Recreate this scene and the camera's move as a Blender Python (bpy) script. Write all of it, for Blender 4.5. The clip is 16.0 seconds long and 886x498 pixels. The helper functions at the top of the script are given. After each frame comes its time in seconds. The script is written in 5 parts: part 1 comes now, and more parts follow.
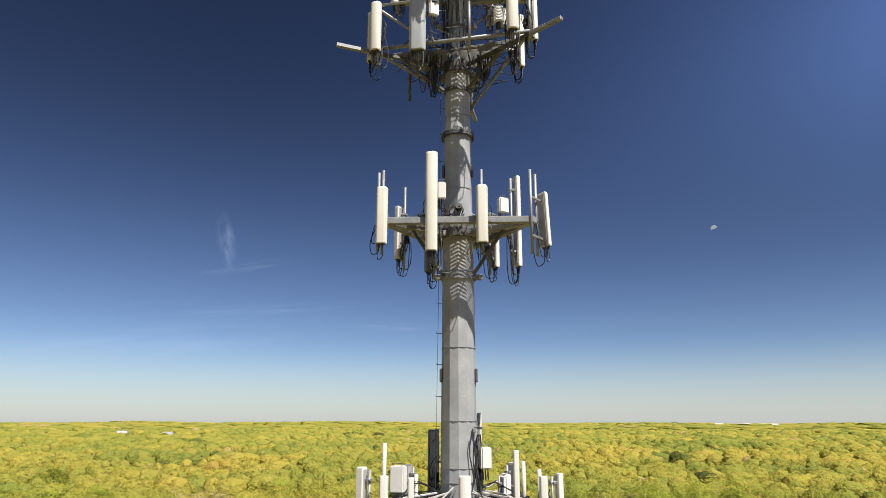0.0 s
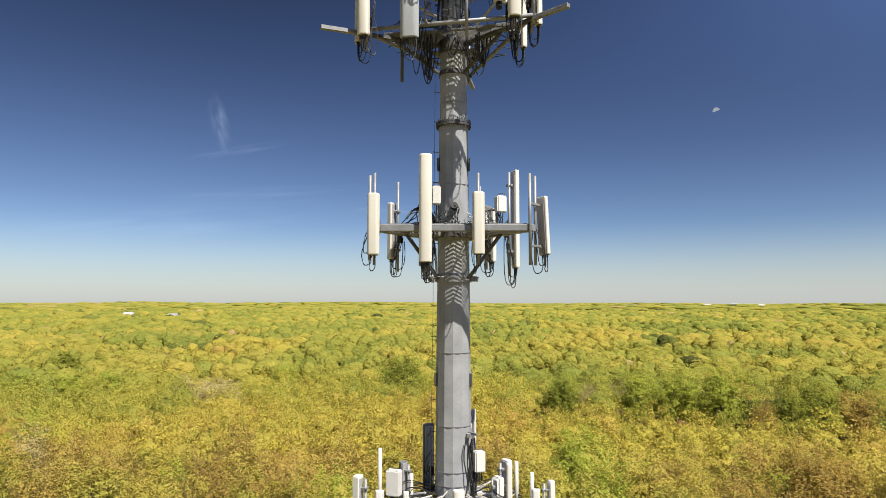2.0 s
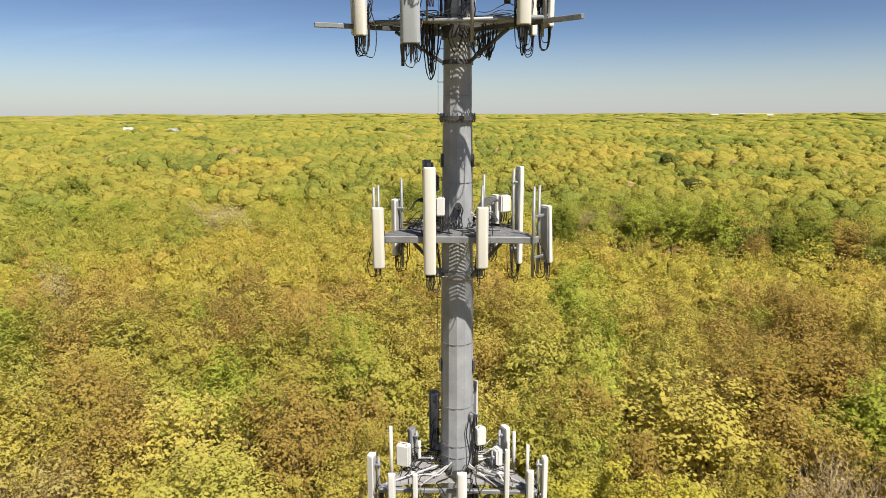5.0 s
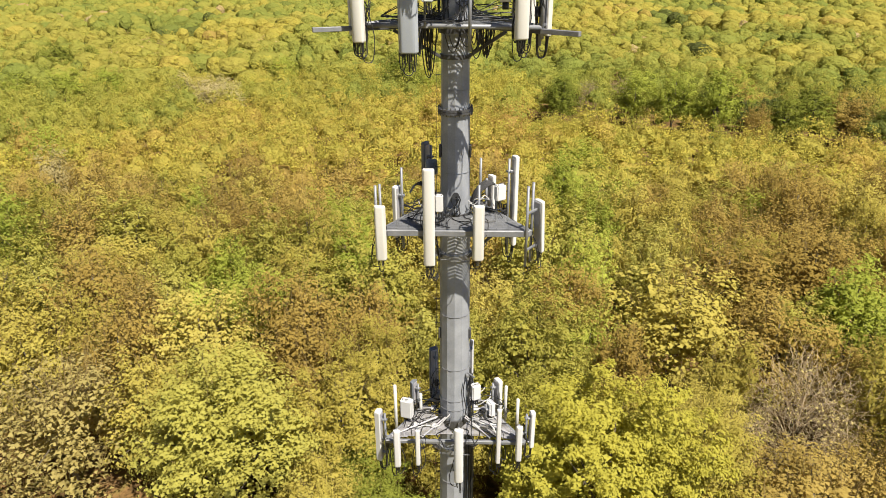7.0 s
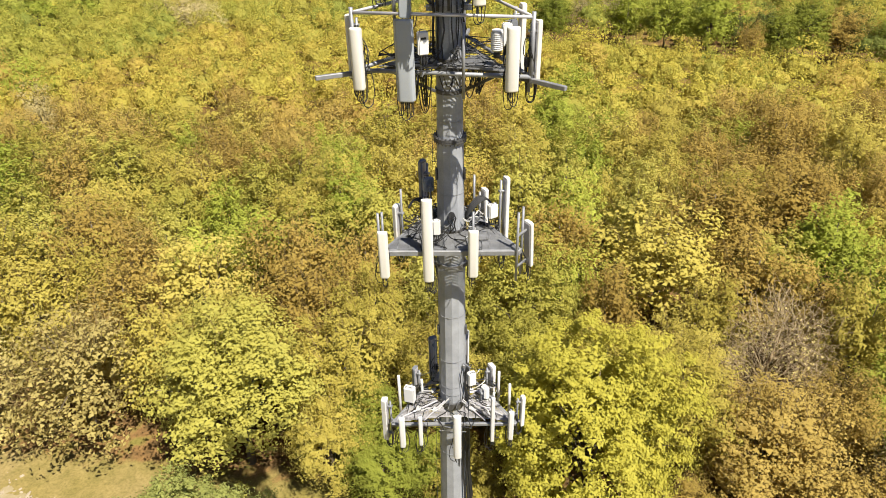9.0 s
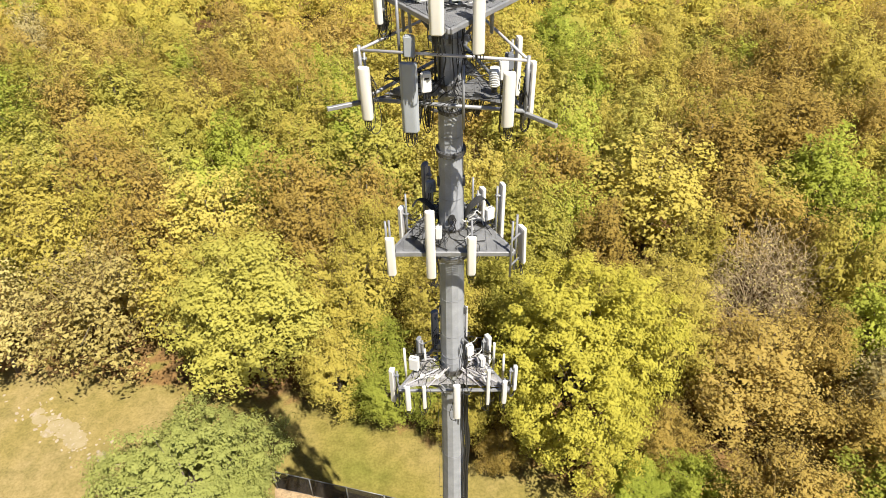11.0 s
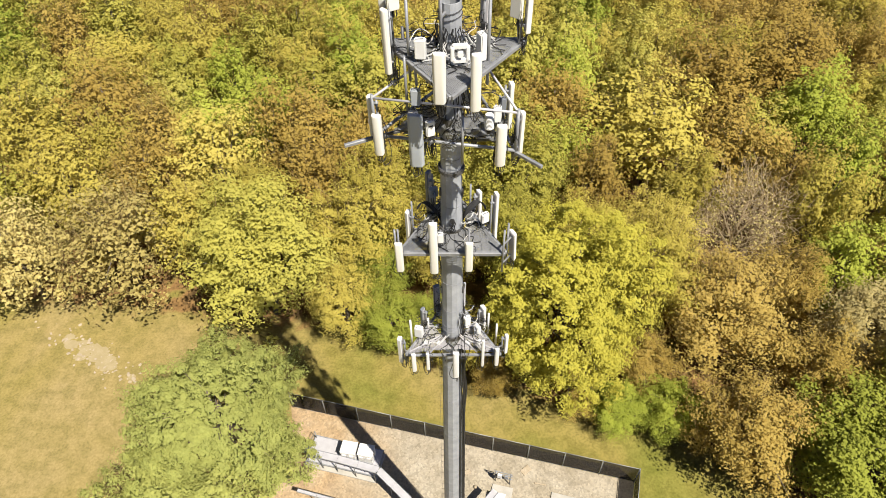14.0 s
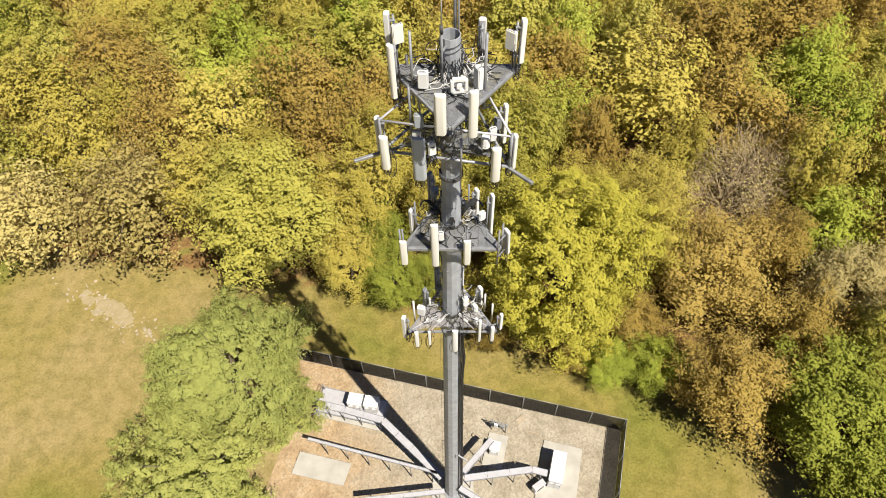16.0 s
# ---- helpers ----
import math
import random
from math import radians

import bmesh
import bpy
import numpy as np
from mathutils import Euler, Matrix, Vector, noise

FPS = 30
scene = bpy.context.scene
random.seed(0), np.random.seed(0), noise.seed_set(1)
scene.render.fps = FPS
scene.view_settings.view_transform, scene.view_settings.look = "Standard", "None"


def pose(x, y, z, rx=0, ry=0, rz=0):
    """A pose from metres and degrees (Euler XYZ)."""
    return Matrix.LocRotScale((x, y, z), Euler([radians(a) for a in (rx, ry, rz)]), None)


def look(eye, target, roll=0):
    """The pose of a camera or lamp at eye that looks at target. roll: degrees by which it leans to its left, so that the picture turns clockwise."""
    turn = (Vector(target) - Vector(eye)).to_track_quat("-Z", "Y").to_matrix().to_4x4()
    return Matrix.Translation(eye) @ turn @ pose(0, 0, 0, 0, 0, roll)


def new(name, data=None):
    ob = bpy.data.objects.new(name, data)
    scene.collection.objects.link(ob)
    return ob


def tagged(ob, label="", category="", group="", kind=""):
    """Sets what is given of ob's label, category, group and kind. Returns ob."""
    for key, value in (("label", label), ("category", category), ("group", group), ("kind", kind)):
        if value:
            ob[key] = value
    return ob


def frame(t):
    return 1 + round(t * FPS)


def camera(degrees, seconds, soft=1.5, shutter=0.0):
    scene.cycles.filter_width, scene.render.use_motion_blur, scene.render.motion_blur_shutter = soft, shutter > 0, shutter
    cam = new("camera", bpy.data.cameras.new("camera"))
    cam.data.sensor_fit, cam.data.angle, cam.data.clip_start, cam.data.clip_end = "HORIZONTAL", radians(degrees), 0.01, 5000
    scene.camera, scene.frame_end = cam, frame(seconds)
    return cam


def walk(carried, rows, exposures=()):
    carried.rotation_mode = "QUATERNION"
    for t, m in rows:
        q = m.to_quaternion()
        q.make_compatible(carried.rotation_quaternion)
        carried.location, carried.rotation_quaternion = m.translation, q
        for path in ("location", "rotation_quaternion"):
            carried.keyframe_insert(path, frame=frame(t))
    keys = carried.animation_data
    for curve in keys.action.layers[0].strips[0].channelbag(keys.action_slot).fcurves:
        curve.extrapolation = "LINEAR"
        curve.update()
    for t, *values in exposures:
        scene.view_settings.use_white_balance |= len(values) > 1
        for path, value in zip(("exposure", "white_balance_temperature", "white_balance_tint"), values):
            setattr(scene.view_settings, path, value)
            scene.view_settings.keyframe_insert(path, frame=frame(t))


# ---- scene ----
cam = camera(67.2, 16.0, soft=0.8)
PATH = [
    (0, (0.131, -16.153, 28.491), (0.07, -14.218, 28.992), 0.1),
    (0.5, (0.135, -16.149, 29.207), (0.075, -14.195, 29.632), 0.1),
    (1, (0.133, -16.16, 29.936), (0.077, -14.19, 30.275), 0.0),
    (1.5, (0.162, -16.114, 30.648), (0.102, -14.13, 30.896), 0.1),
    (2, (0.174, -16.052, 31.389), (0.121, -14.059, 31.546), 0.1),
    (2.5, (0.193, -15.997, 32.112), (0.137, -13.999, 32.18), 0.2),
    (3, (0.209, -15.992, 32.819), (0.14, -13.993, 32.796), 0.1),
    (3.5, (0.2, -16.004, 33.535), (0.129, -14.009, 33.412), 0.1),
    (4, (0.184, -16.016, 34.248), (0.115, -14.028, 34.042), -0.1),
    (6.5, (0.11, -16.058, 38.266), (0.061, -14.19, 37.551), -0.1),
    (7, (0.132, -16.075, 38.999), (0.081, -14.241, 38.204), -0.3),
    (7.5, (0.091, -16.142, 39.749), (0.038, -14.336, 38.893), -0.5),
    (8, (0.023, -16.214, 40.516), (-0.021, -14.432, 39.609), -0.8),
    (8.5, (0.001, -16.231, 41.287), (-0.03, -14.477, 40.327), -0.9),
    (9, (0.003, -16.193, 42.017), (-0.022, -14.476, 40.991), -1.0),
    (11.5, (-0.026, -16.152, 45.99), (-0.048, -14.639, 44.682), -1.1),
    (12, (-0.023, -16.138, 46.647), (-0.043, -14.659, 45.3), -1.1),
    (12.5, (-0.009, -16.114, 47.422), (-0.034, -14.67, 46.038), -1.1),
    (13, (0.002, -16.136, 48.181), (-0.027, -14.734, 46.755), -1.1),
    (13.5, (-0.019, -16.172, 48.933), (-0.049, -14.806, 47.473), -1.2),
    (14, (-0.028, -16.172, 49.658), (-0.052, -14.83, 48.176), -1.2),
    (14.5, (-0.041, -16.169, 50.422), (-0.065, -14.849, 48.919), -1.3),
    (15, (-0.005, -16.152, 51.224), (-0.029, -14.874, 49.687), -1.3),
    (15.5, (0.007, -16.086, 51.989), (-0.018, -14.852, 50.415), -1.2),
    (16, (0.006, -15.994, 52.669), (-0.02, -14.797, 51.067), -1.3),
]
walk(cam, [(t, look(eye, target, roll)) for t, eye, target, roll in PATH],
     exposures=[(0, 1.16), (4, 1.12), (7, 1.2), (9, 1.36), (11.5, 1.47), (12.5, 1.46), (14, 1.34), (16, 1.23)])

# ---- light ----
SUN_AZ, SUN_EL = radians(139.5), radians(57.5)          # clockwise from +y, above the horizon
world = bpy.data.worlds.new("sky")
scene.world = world
world.use_nodes = True
wn = world.node_tree.nodes
sky = wn.new("ShaderNodeTexSky")
sky.sky_type, sky.sun_disc = "NISHITA", False
sky.sun_elevation, sky.sun_rotation = SUN_EL, SUN_AZ
sky.altitude, sky.air_density, sky.dust_density, sky.ozone_density = 300, 0.75, 0.5, 1.0
wn["Background"].inputs["Strength"].default_value = 0.0090
deep = wn.new("ShaderNodeGamma")                     # a deeper, drier blue overhead
deep.inputs["Gamma"].default_value = 1.85
haze = wn.new("ShaderNodeHueSaturation")
haze.inputs["Saturation"].default_value = 0.83
world.node_tree.links.new(sky.outputs[0], haze.inputs["Color"])
world.node_tree.links.new(haze.outputs[0], deep.inputs["Color"])
cast = wn.new("ShaderNodeMix")                       # the clip's slightly violet cast
cast.data_type, cast.blend_type = "RGBA", "MULTIPLY"
cast.inputs["Factor"].default_value = 1.0
cast.inputs[7].default_value = (1.03, 0.985, 0.985, 1)
world.node_tree.links.new(deep.outputs[0], cast.inputs[6])


def sky_math(op, a, b=None, c=None):
    node = wn.new("ShaderNodeMath")
    node.operation = op
    for k, v in enumerate((a, b, c)):
        if v is None:
            continue
        if isinstance(v, (int, float)):
            node.inputs[k].default_value = v
        else:
            world.node_tree.links.new(v, node.inputs[k])
    return node.outputs[0]


def sky_range(v, lo, hi, to_lo=0.0, to_hi=1.0):
    node = wn.new("ShaderNodeMapRange")
    node.interpolation_type = "SMOOTHSTEP"
    world.node_tree.links.new(v, node.inputs["Value"])
    for k, n in zip(("From Min", "From Max", "To Min", "To Max"), (lo, hi, to_lo, to_hi)):
        node.inputs[k].default_value = n
    return node.outputs[0]


# the upper sky is lighter on the sun's side and deepest away from it
way = wn.new("ShaderNodeTexCoord").outputs["Generated"]
axes = wn.new("ShaderNodeSeparateXYZ")
world.node_tree.links.new(way, axes.inputs[0])
east, up = sky_math("MINIMUM", sky_math("MAXIMUM", axes.outputs[0], -0.45), 0.5), axes.outputs[2]
lean = sky_math("MULTIPLY", sky_range(up, 0.22, 0.50), sky_math("ADD", sky_math("MULTIPLY", east, 1.7), sky_math("MULTIPLY", sky_math("MULTIPLY", east, east), 2.3)))
lit = wn.new("ShaderNodeVectorMath")
lit.operation = "SCALE"
world.node_tree.links.new(cast.outputs[2], lit.inputs[0])
world.node_tree.links.new(sky_math("POWER", 2.0, lean), lit.inputs["Scale"])


def wisp(centre, size, turn, scale, strength):
    """How much thin high cloud lies in a direction, about a centre given as (x/y, z/y)."""
    flat_x, flat_z = sky_math("DIVIDE", axes.outputs[0], axes.outputs[1]), sky_math("DIVIDE", up, axes.outputs[1])
    dx, dz = sky_math("SUBTRACT", flat_x, centre[0]), sky_math("SUBTRACT", flat_z, centre[1])
    c, s_ = math.cos(turn), math.sin(turn)
    u = sky_math("DIVIDE", sky_math("ADD", sky_math("MULTIPLY", dx, c), sky_math("MULTIPLY", dz, s_)), size[0])
    w = sky_math("DIVIDE", sky_math("SUBTRACT", sky_math("MULTIPLY", dz, c), sky_math("MULTIPLY", dx, s_)), size[1])
    far_off = sky_math("SQRT", sky_math("ADD", sky_math("MULTIPLY", u, u), sky_math("MULTIPLY", w, w)))
    vec, tex = wn.new("ShaderNodeCombineXYZ"), wn.new("ShaderNodeTexNoise")
    world.node_tree.links.new(u, vec.inputs[0])
    world.node_tree.links.new(w, vec.inputs[1])
    world.node_tree.links.new(vec.outputs[0], tex.inputs["Vector"])
    tex.inputs["Scale"].default_value, tex.inputs["Detail"].default_value, tex.inputs["Distortion"].default_value = scale, 6, 0.6
    ahead = sky_math("GREATER_THAN", axes.outputs[1], 0.2)
    return sky_math("MULTIPLY", sky_math("MULTIPLY", sky_math("MULTIPLY", sky_range(far_off, 0.0, 1.0, 1.0, 0.0), sky_range(tex.outputs["Fac"], 0.30, 0.80)), ahead), strength)


veil = None
for spot in (((-0.372, 0.275), (0.060, 0.018), radians(105), 1.2, 0.26), ((-0.335, 0.232), (0.11, 0.010), radians(9), 1.4, 0.11),
             ((-0.30, 0.165), (0.22, 0.013), radians(3), 1.8, 0.10), ((-0.10, 0.138), (0.09, 0.009), 0.0, 1.6, 0.12), ((-0.45, 0.12), (0.34, 0.040), radians(4), 1.6, 0.14)):
    one = wisp(*spot)
    veil = one if veil is None else sky_math("ADD", veil, one)
cirrus = wn.new("ShaderNodeMix")
cirrus.data_type = "RGBA"
cirrus.inputs[7].default_value = (36, 44, 58, 1)
world.node_tree.links.new(veil, cirrus.inputs["Factor"])
world.node_tree.links.new(lit.outputs[0], cirrus.inputs[6])
murk = wn.new("ShaderNodeMix")                       # pale haze low over the horizon
murk.data_type = "RGBA"
murk.inputs[7].default_value = (31, 32, 32, 1)
world.node_tree.links.new(sky_range(up, -0.02, 0.12, 0.75, 0.0), murk.inputs["Factor"])
world.node_tree.links.new(cirrus.outputs[2], murk.inputs[6])
world.node_tree.links.new(murk.outputs[2], wn["Background"].inputs["Color"])
sun = new("sun", bpy.data.lights.new("sun", "SUN"))
sun.data.energy, sun.data.angle, sun.data.color = 4.6, radians(0.5), (1.0, 0.93, 0.81)
sun_way = Vector((math.sin(SUN_AZ) * math.cos(SUN_EL), math.cos(SUN_AZ) * math.cos(SUN_EL), math.sin(SUN_EL)))
sun.matrix_world = look(sun_way * 80 + Vector((0, 0, 30)), (0, 0, 30))


# ---- materials ----
def material(name, colors, scale=6.0, rough=0.6, metal=0.0, bump=0.15, fine=60.0, spec=0.4, where="Object", spread=(0.3, 0.7)):
    """A surface whose colour wanders over a ramp by a coarse and a fine noise, with bump from the fine one."""
    m = bpy.data.materials.new(name)
    m.use_nodes = True
    nt = m.node_tree
    n, bsdf = nt.nodes, nt.nodes["Principled BSDF"]
    co = n.new("ShaderNodeTexCoord")
    coarse, grain, ramp, mix, bmp = (n.new("ShaderNode" + k) for k in ("TexNoise", "TexNoise", "ValToRGB", "Mix", "Bump"))
    coarse.inputs["Scale"].default_value, coarse.inputs["Detail"].default_value = scale, 5
    grain.inputs["Scale"].default_value, grain.inputs["Detail"].default_value = fine, 3
    mix.data_type, mix.inputs["Factor"].default_value = "FLOAT", 0.35
    el = ramp.color_ramp.elements
    el[0].position, el[1].position = spread
    el[0].color, el[1].color = (*colors[0], 1), (*colors[-1], 1)
    for k, c in enumerate(colors[1:-1], 1):
        e = el.new(spread[0] + (spread[1] - spread[0]) * k / (len(colors) - 1))
        e.color = (*c, 1)
    for tex in (coarse, grain):
        nt.links.new(co.outputs[where], tex.inputs["Vector"])
    nt.links.new(coarse.outputs["Fac"], mix.inputs[2])
    nt.links.new(grain.outputs["Fac"], mix.inputs[3])
    nt.links.new(mix.outputs[0], ramp.inputs["Fac"])
    nt.links.new(ramp.outputs["Color"], bsdf.inputs["Base Color"])
    nt.links.new(grain.outputs["Fac"], bmp.inputs["Height"])
    bmp.inputs["Strength"].default_value, bmp.inputs["Distance"].default_value = bump, 0.02
    nt.links.new(bmp.outputs["Normal"], bsdf.inputs["Normal"])
    bsdf.inputs["Roughness"].default_value, bsdf.inputs["Metallic"].default_value = rough, metal
    bsdf.inputs["Specular IOR Level"].default_value = spec
    return m


def leaf_material(name, colors, by="island", through_leaf=0.45):
    """Foliage: colour by leaf, by tree or by place, matt with some light coming through."""
    m = bpy.data.materials.new(name)
    m.use_nodes = True
    nt = m.node_tree
    n = nt.nodes
    n.remove(n["Principled BSDF"])
    ramp, dif, tra, mix = (n.new("ShaderNode" + k) for k in ("ValToRGB", "BsdfDiffuse", "BsdfTranslucent", "MixShader"))
    el = ramp.color_ramp.elements
    el[0].position, el[1].position = (0.0, 1.0)
    el[0].color, el[1].color = (*colors[0], 1), (*colors[-1], 1)
    for k, c in enumerate(colors[1:-1], 1):
        lo, hi = el[0].position, el[-1].position
        el.new(lo + (hi - lo) * k / (len(colors) - 1)).color = (*c, 1)
    geo, obj = n.new("ShaderNodeNewGeometry"), n.new("ShaderNodeObjectInfo")
    avg = n.new("ShaderNodeMix")
    avg.data_type = "FLOAT"
    nt.links.new(geo.outputs["Random Per Island"], avg.inputs[2])
    if by in ("place", "crown"):
        tint = n.new("ShaderNodeAttribute")          # one value a tree: its kind
        tint.attribute_name = "tint"
        nt.links.new(tint.outputs["Fac"], avg.inputs[3])
        avg.inputs["Factor"].default_value = 0.93
    else:
        nt.links.new(obj.outputs["Random"], avg.inputs[3])
        avg.inputs["Factor"].default_value = 0.75
    nt.links.new(avg.outputs[0], ramp.inputs["Fac"])
    colour = ramp.outputs["Color"]
    if by == "crown":                                # leafy relief on crowns that are seen from very far
        tex, bmp = n.new("ShaderNodeTexNoise"), n.new("ShaderNodeBump")
        tex.inputs["Scale"].default_value, tex.inputs["Detail"].default_value = 0.55, 5
        bmp.inputs["Strength"].default_value, bmp.inputs["Distance"].default_value = 1.0, 2.2
        nt.links.new(geo.outputs["Position"], tex.inputs["Vector"])
        nt.links.new(tex.outputs["Fac"], bmp.inputs["Height"])
        for sh in (dif, tra):
            nt.links.new(bmp.outputs["Normal"], sh.inputs["Normal"])
    for sh in (dif, tra):
        nt.links.new(colour, sh.inputs["Color"])
    mix.inputs[0].default_value = through_leaf
    nt.links.new(dif.outputs[0], mix.inputs[1])
    nt.links.new(tra.outputs[0], mix.inputs[2])
    nt.links.new(mix.outputs[0], n["Material Output"].inputs["Surface"])
    return m


M = {
    "galv": material("galvanised_steel", [(0.15, 0.155, 0.165), (0.21, 0.216, 0.226), (0.28, 0.286, 0.296)], 3.0, 0.5, 0.35, 0.06, 40),
    "pole": material("weathered_galvanised_pole", [(0.185, 0.194, 0.208), (0.24, 0.25, 0.265), (0.30, 0.31, 0.325)], 2.2, 0.6, 0.0, 0.05, 30),
    # dark fittings; on arms and braces this tone stands in for underside shade
    "steel": material("dull_and_shaded_steel", [(0.05, 0.05, 0.052), (0.10, 0.10, 0.103)], 5, 0.55, 0.4, 0.1, 60),
    "white": material("white_radome_paint", [(0.50, 0.497, 0.48), (0.585, 0.582, 0.565)], 1.5, 0.45, 0.0, 0.02, 40, spread=(0.2, 0.8)),
    "cream": material("cream_radome_paint", [(0.51, 0.495, 0.44), (0.59, 0.575, 0.525)], 1.2, 0.45, 0.0, 0.02, 40, spread=(0.2, 0.8)),
    "grey": material("blue_grey_radome", [(0.259, 0.281, 0.302), (0.324, 0.346, 0.367)], 1.5, 0.5, 0.0, 0.02, 40),
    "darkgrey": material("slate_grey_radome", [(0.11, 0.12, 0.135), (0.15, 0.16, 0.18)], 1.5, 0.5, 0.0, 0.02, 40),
    "black": material("black_rubber", [(0.009, 0.009, 0.009), (0.022, 0.022, 0.022)], 8, 0.5, 0.0, 0.1, 80),
    "wire": material("pale_cable", [(0.360, 0.360, 0.346), (0.475, 0.468, 0.446)], 8, 0.5, 0.0, 0.05, 80),
    "concrete": material("pale_concrete", [(0.235, 0.222, 0.190), (0.290, 0.272, 0.236), (0.325, 0.308, 0.272)], 1.2, 0.85, 0.0, 0.3, 30),
    "gravel": material("crushed_gravel", [(0.158, 0.137, 0.101), (0.252, 0.223, 0.173), (0.317, 0.288, 0.230)], 0.5, 0.9, 0.0, 0.9, 9),
    "dirt": material("sandy_orange_dirt", [(0.245, 0.158, 0.083), (0.317, 0.216, 0.115), (0.346, 0.259, 0.158)], 0.4, 0.95, 0.0, 0.5, 6),
    "soil": material("bare_stony_soil", [(0.200, 0.160, 0.078), (0.228, 0.184, 0.098), (0.265, 0.220, 0.132)], 1.4, 0.95, 0.0, 0.5, 9),
    "stones": material("pale_rubble", [(0.22, 0.175, 0.11), (0.31, 0.26, 0.19)], 2.0, 0.9, 0.0, 0.5, 12),
    "screen": material("dark_privacy_mesh", [(0.016, 0.013, 0.010), (0.036, 0.029, 0.022)], 1.5, 0.8, 0.0, 0.3, 90),
    "bark": material("grey_brown_bark", [(0.072, 0.058, 0.040), (0.158, 0.130, 0.094)], 3, 0.9, 0.0, 0.5, 20),
    "twig": material("pale_twigs", [(0.270, 0.200, 0.112), (0.400, 0.310, 0.185)], 2, 0.9, 0.0, 0.1, 20),
    "shoot": material("brown_shoots", [(0.185, 0.130, 0.048), (0.285, 0.208, 0.080)], 2, 0.9, 0.0, 0.1, 20),
    "cabinet": material("white_cabinet_paint", [(0.455, 0.449, 0.435), (0.525, 0.519, 0.505)], 1.5, 0.45, 0.0, 0.03, 30),
    "tray": material("lilac_grey_galvanised_tray", [(0.331, 0.324, 0.338), (0.418, 0.410, 0.425)], 2.0, 0.5, 0.3, 0.05, 30),
    }
LEAF = {
    "olive": leaf_material("olive_spring_leaves", [(0.300, 0.258, 0.052), (0.415, 0.352, 0.076), (0.500, 0.425, 0.108)]),
    "rust": leaf_material("rust_brown_spring_leaves", [(0.280, 0.200, 0.050), (0.368, 0.271, 0.070), (0.435, 0.328, 0.098)]),
    "yellow": leaf_material("yellow_green_leaves", [(0.320, 0.297, 0.058), (0.395, 0.366, 0.080), (0.455, 0.420, 0.106)]),
    "maple": leaf_material("bright_young_maple_leaves", [(0.385, 0.355, 0.052), (0.420, 0.385, 0.062), (0.450, 0.410, 0.075)]),
    "green": leaf_material("fresh_green_leaves", [(0.245, 0.282, 0.045), (0.345, 0.375, 0.062), (0.430, 0.450, 0.085)]),
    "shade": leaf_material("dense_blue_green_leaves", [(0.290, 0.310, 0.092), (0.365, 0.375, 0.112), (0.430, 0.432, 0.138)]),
    "pale": leaf_material("pale_blossom_leaves", [(0.40, 0.335, 0.145), (0.47, 0.40, 0.19), (0.55, 0.475, 0.25)]),
    "tan": leaf_material("tan_budding_leaves", [(0.360, 0.298, 0.105), (0.455, 0.380, 0.138), (0.520, 0.440, 0.175)]),
    "dark": leaf_material("dark_green_leaves", [(0.160, 0.185, 0.030), (0.225, 0.245, 0.042), (0.300, 0.320, 0.056)]),
    # first woodland colour is dark green with shade among twigs painted in
    "wood": leaf_material("mixed_woodland_leaves", [(0.095, 0.108, 0.034), (0.265, 0.305, 0.066), (0.347, 0.349, 0.067), (0.405, 0.367, 0.073), (0.490, 0.422, 0.078), (0.457, 0.336, 0.084), (0.379, 0.251, 0.067), (0.548, 0.428, 0.202)], "place"),
}
# first colour here likewise holds painted shade besides dark green
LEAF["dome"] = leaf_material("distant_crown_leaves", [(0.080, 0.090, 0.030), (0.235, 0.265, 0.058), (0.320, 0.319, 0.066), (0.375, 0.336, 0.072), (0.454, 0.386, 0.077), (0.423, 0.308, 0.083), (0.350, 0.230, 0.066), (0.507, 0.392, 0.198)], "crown")


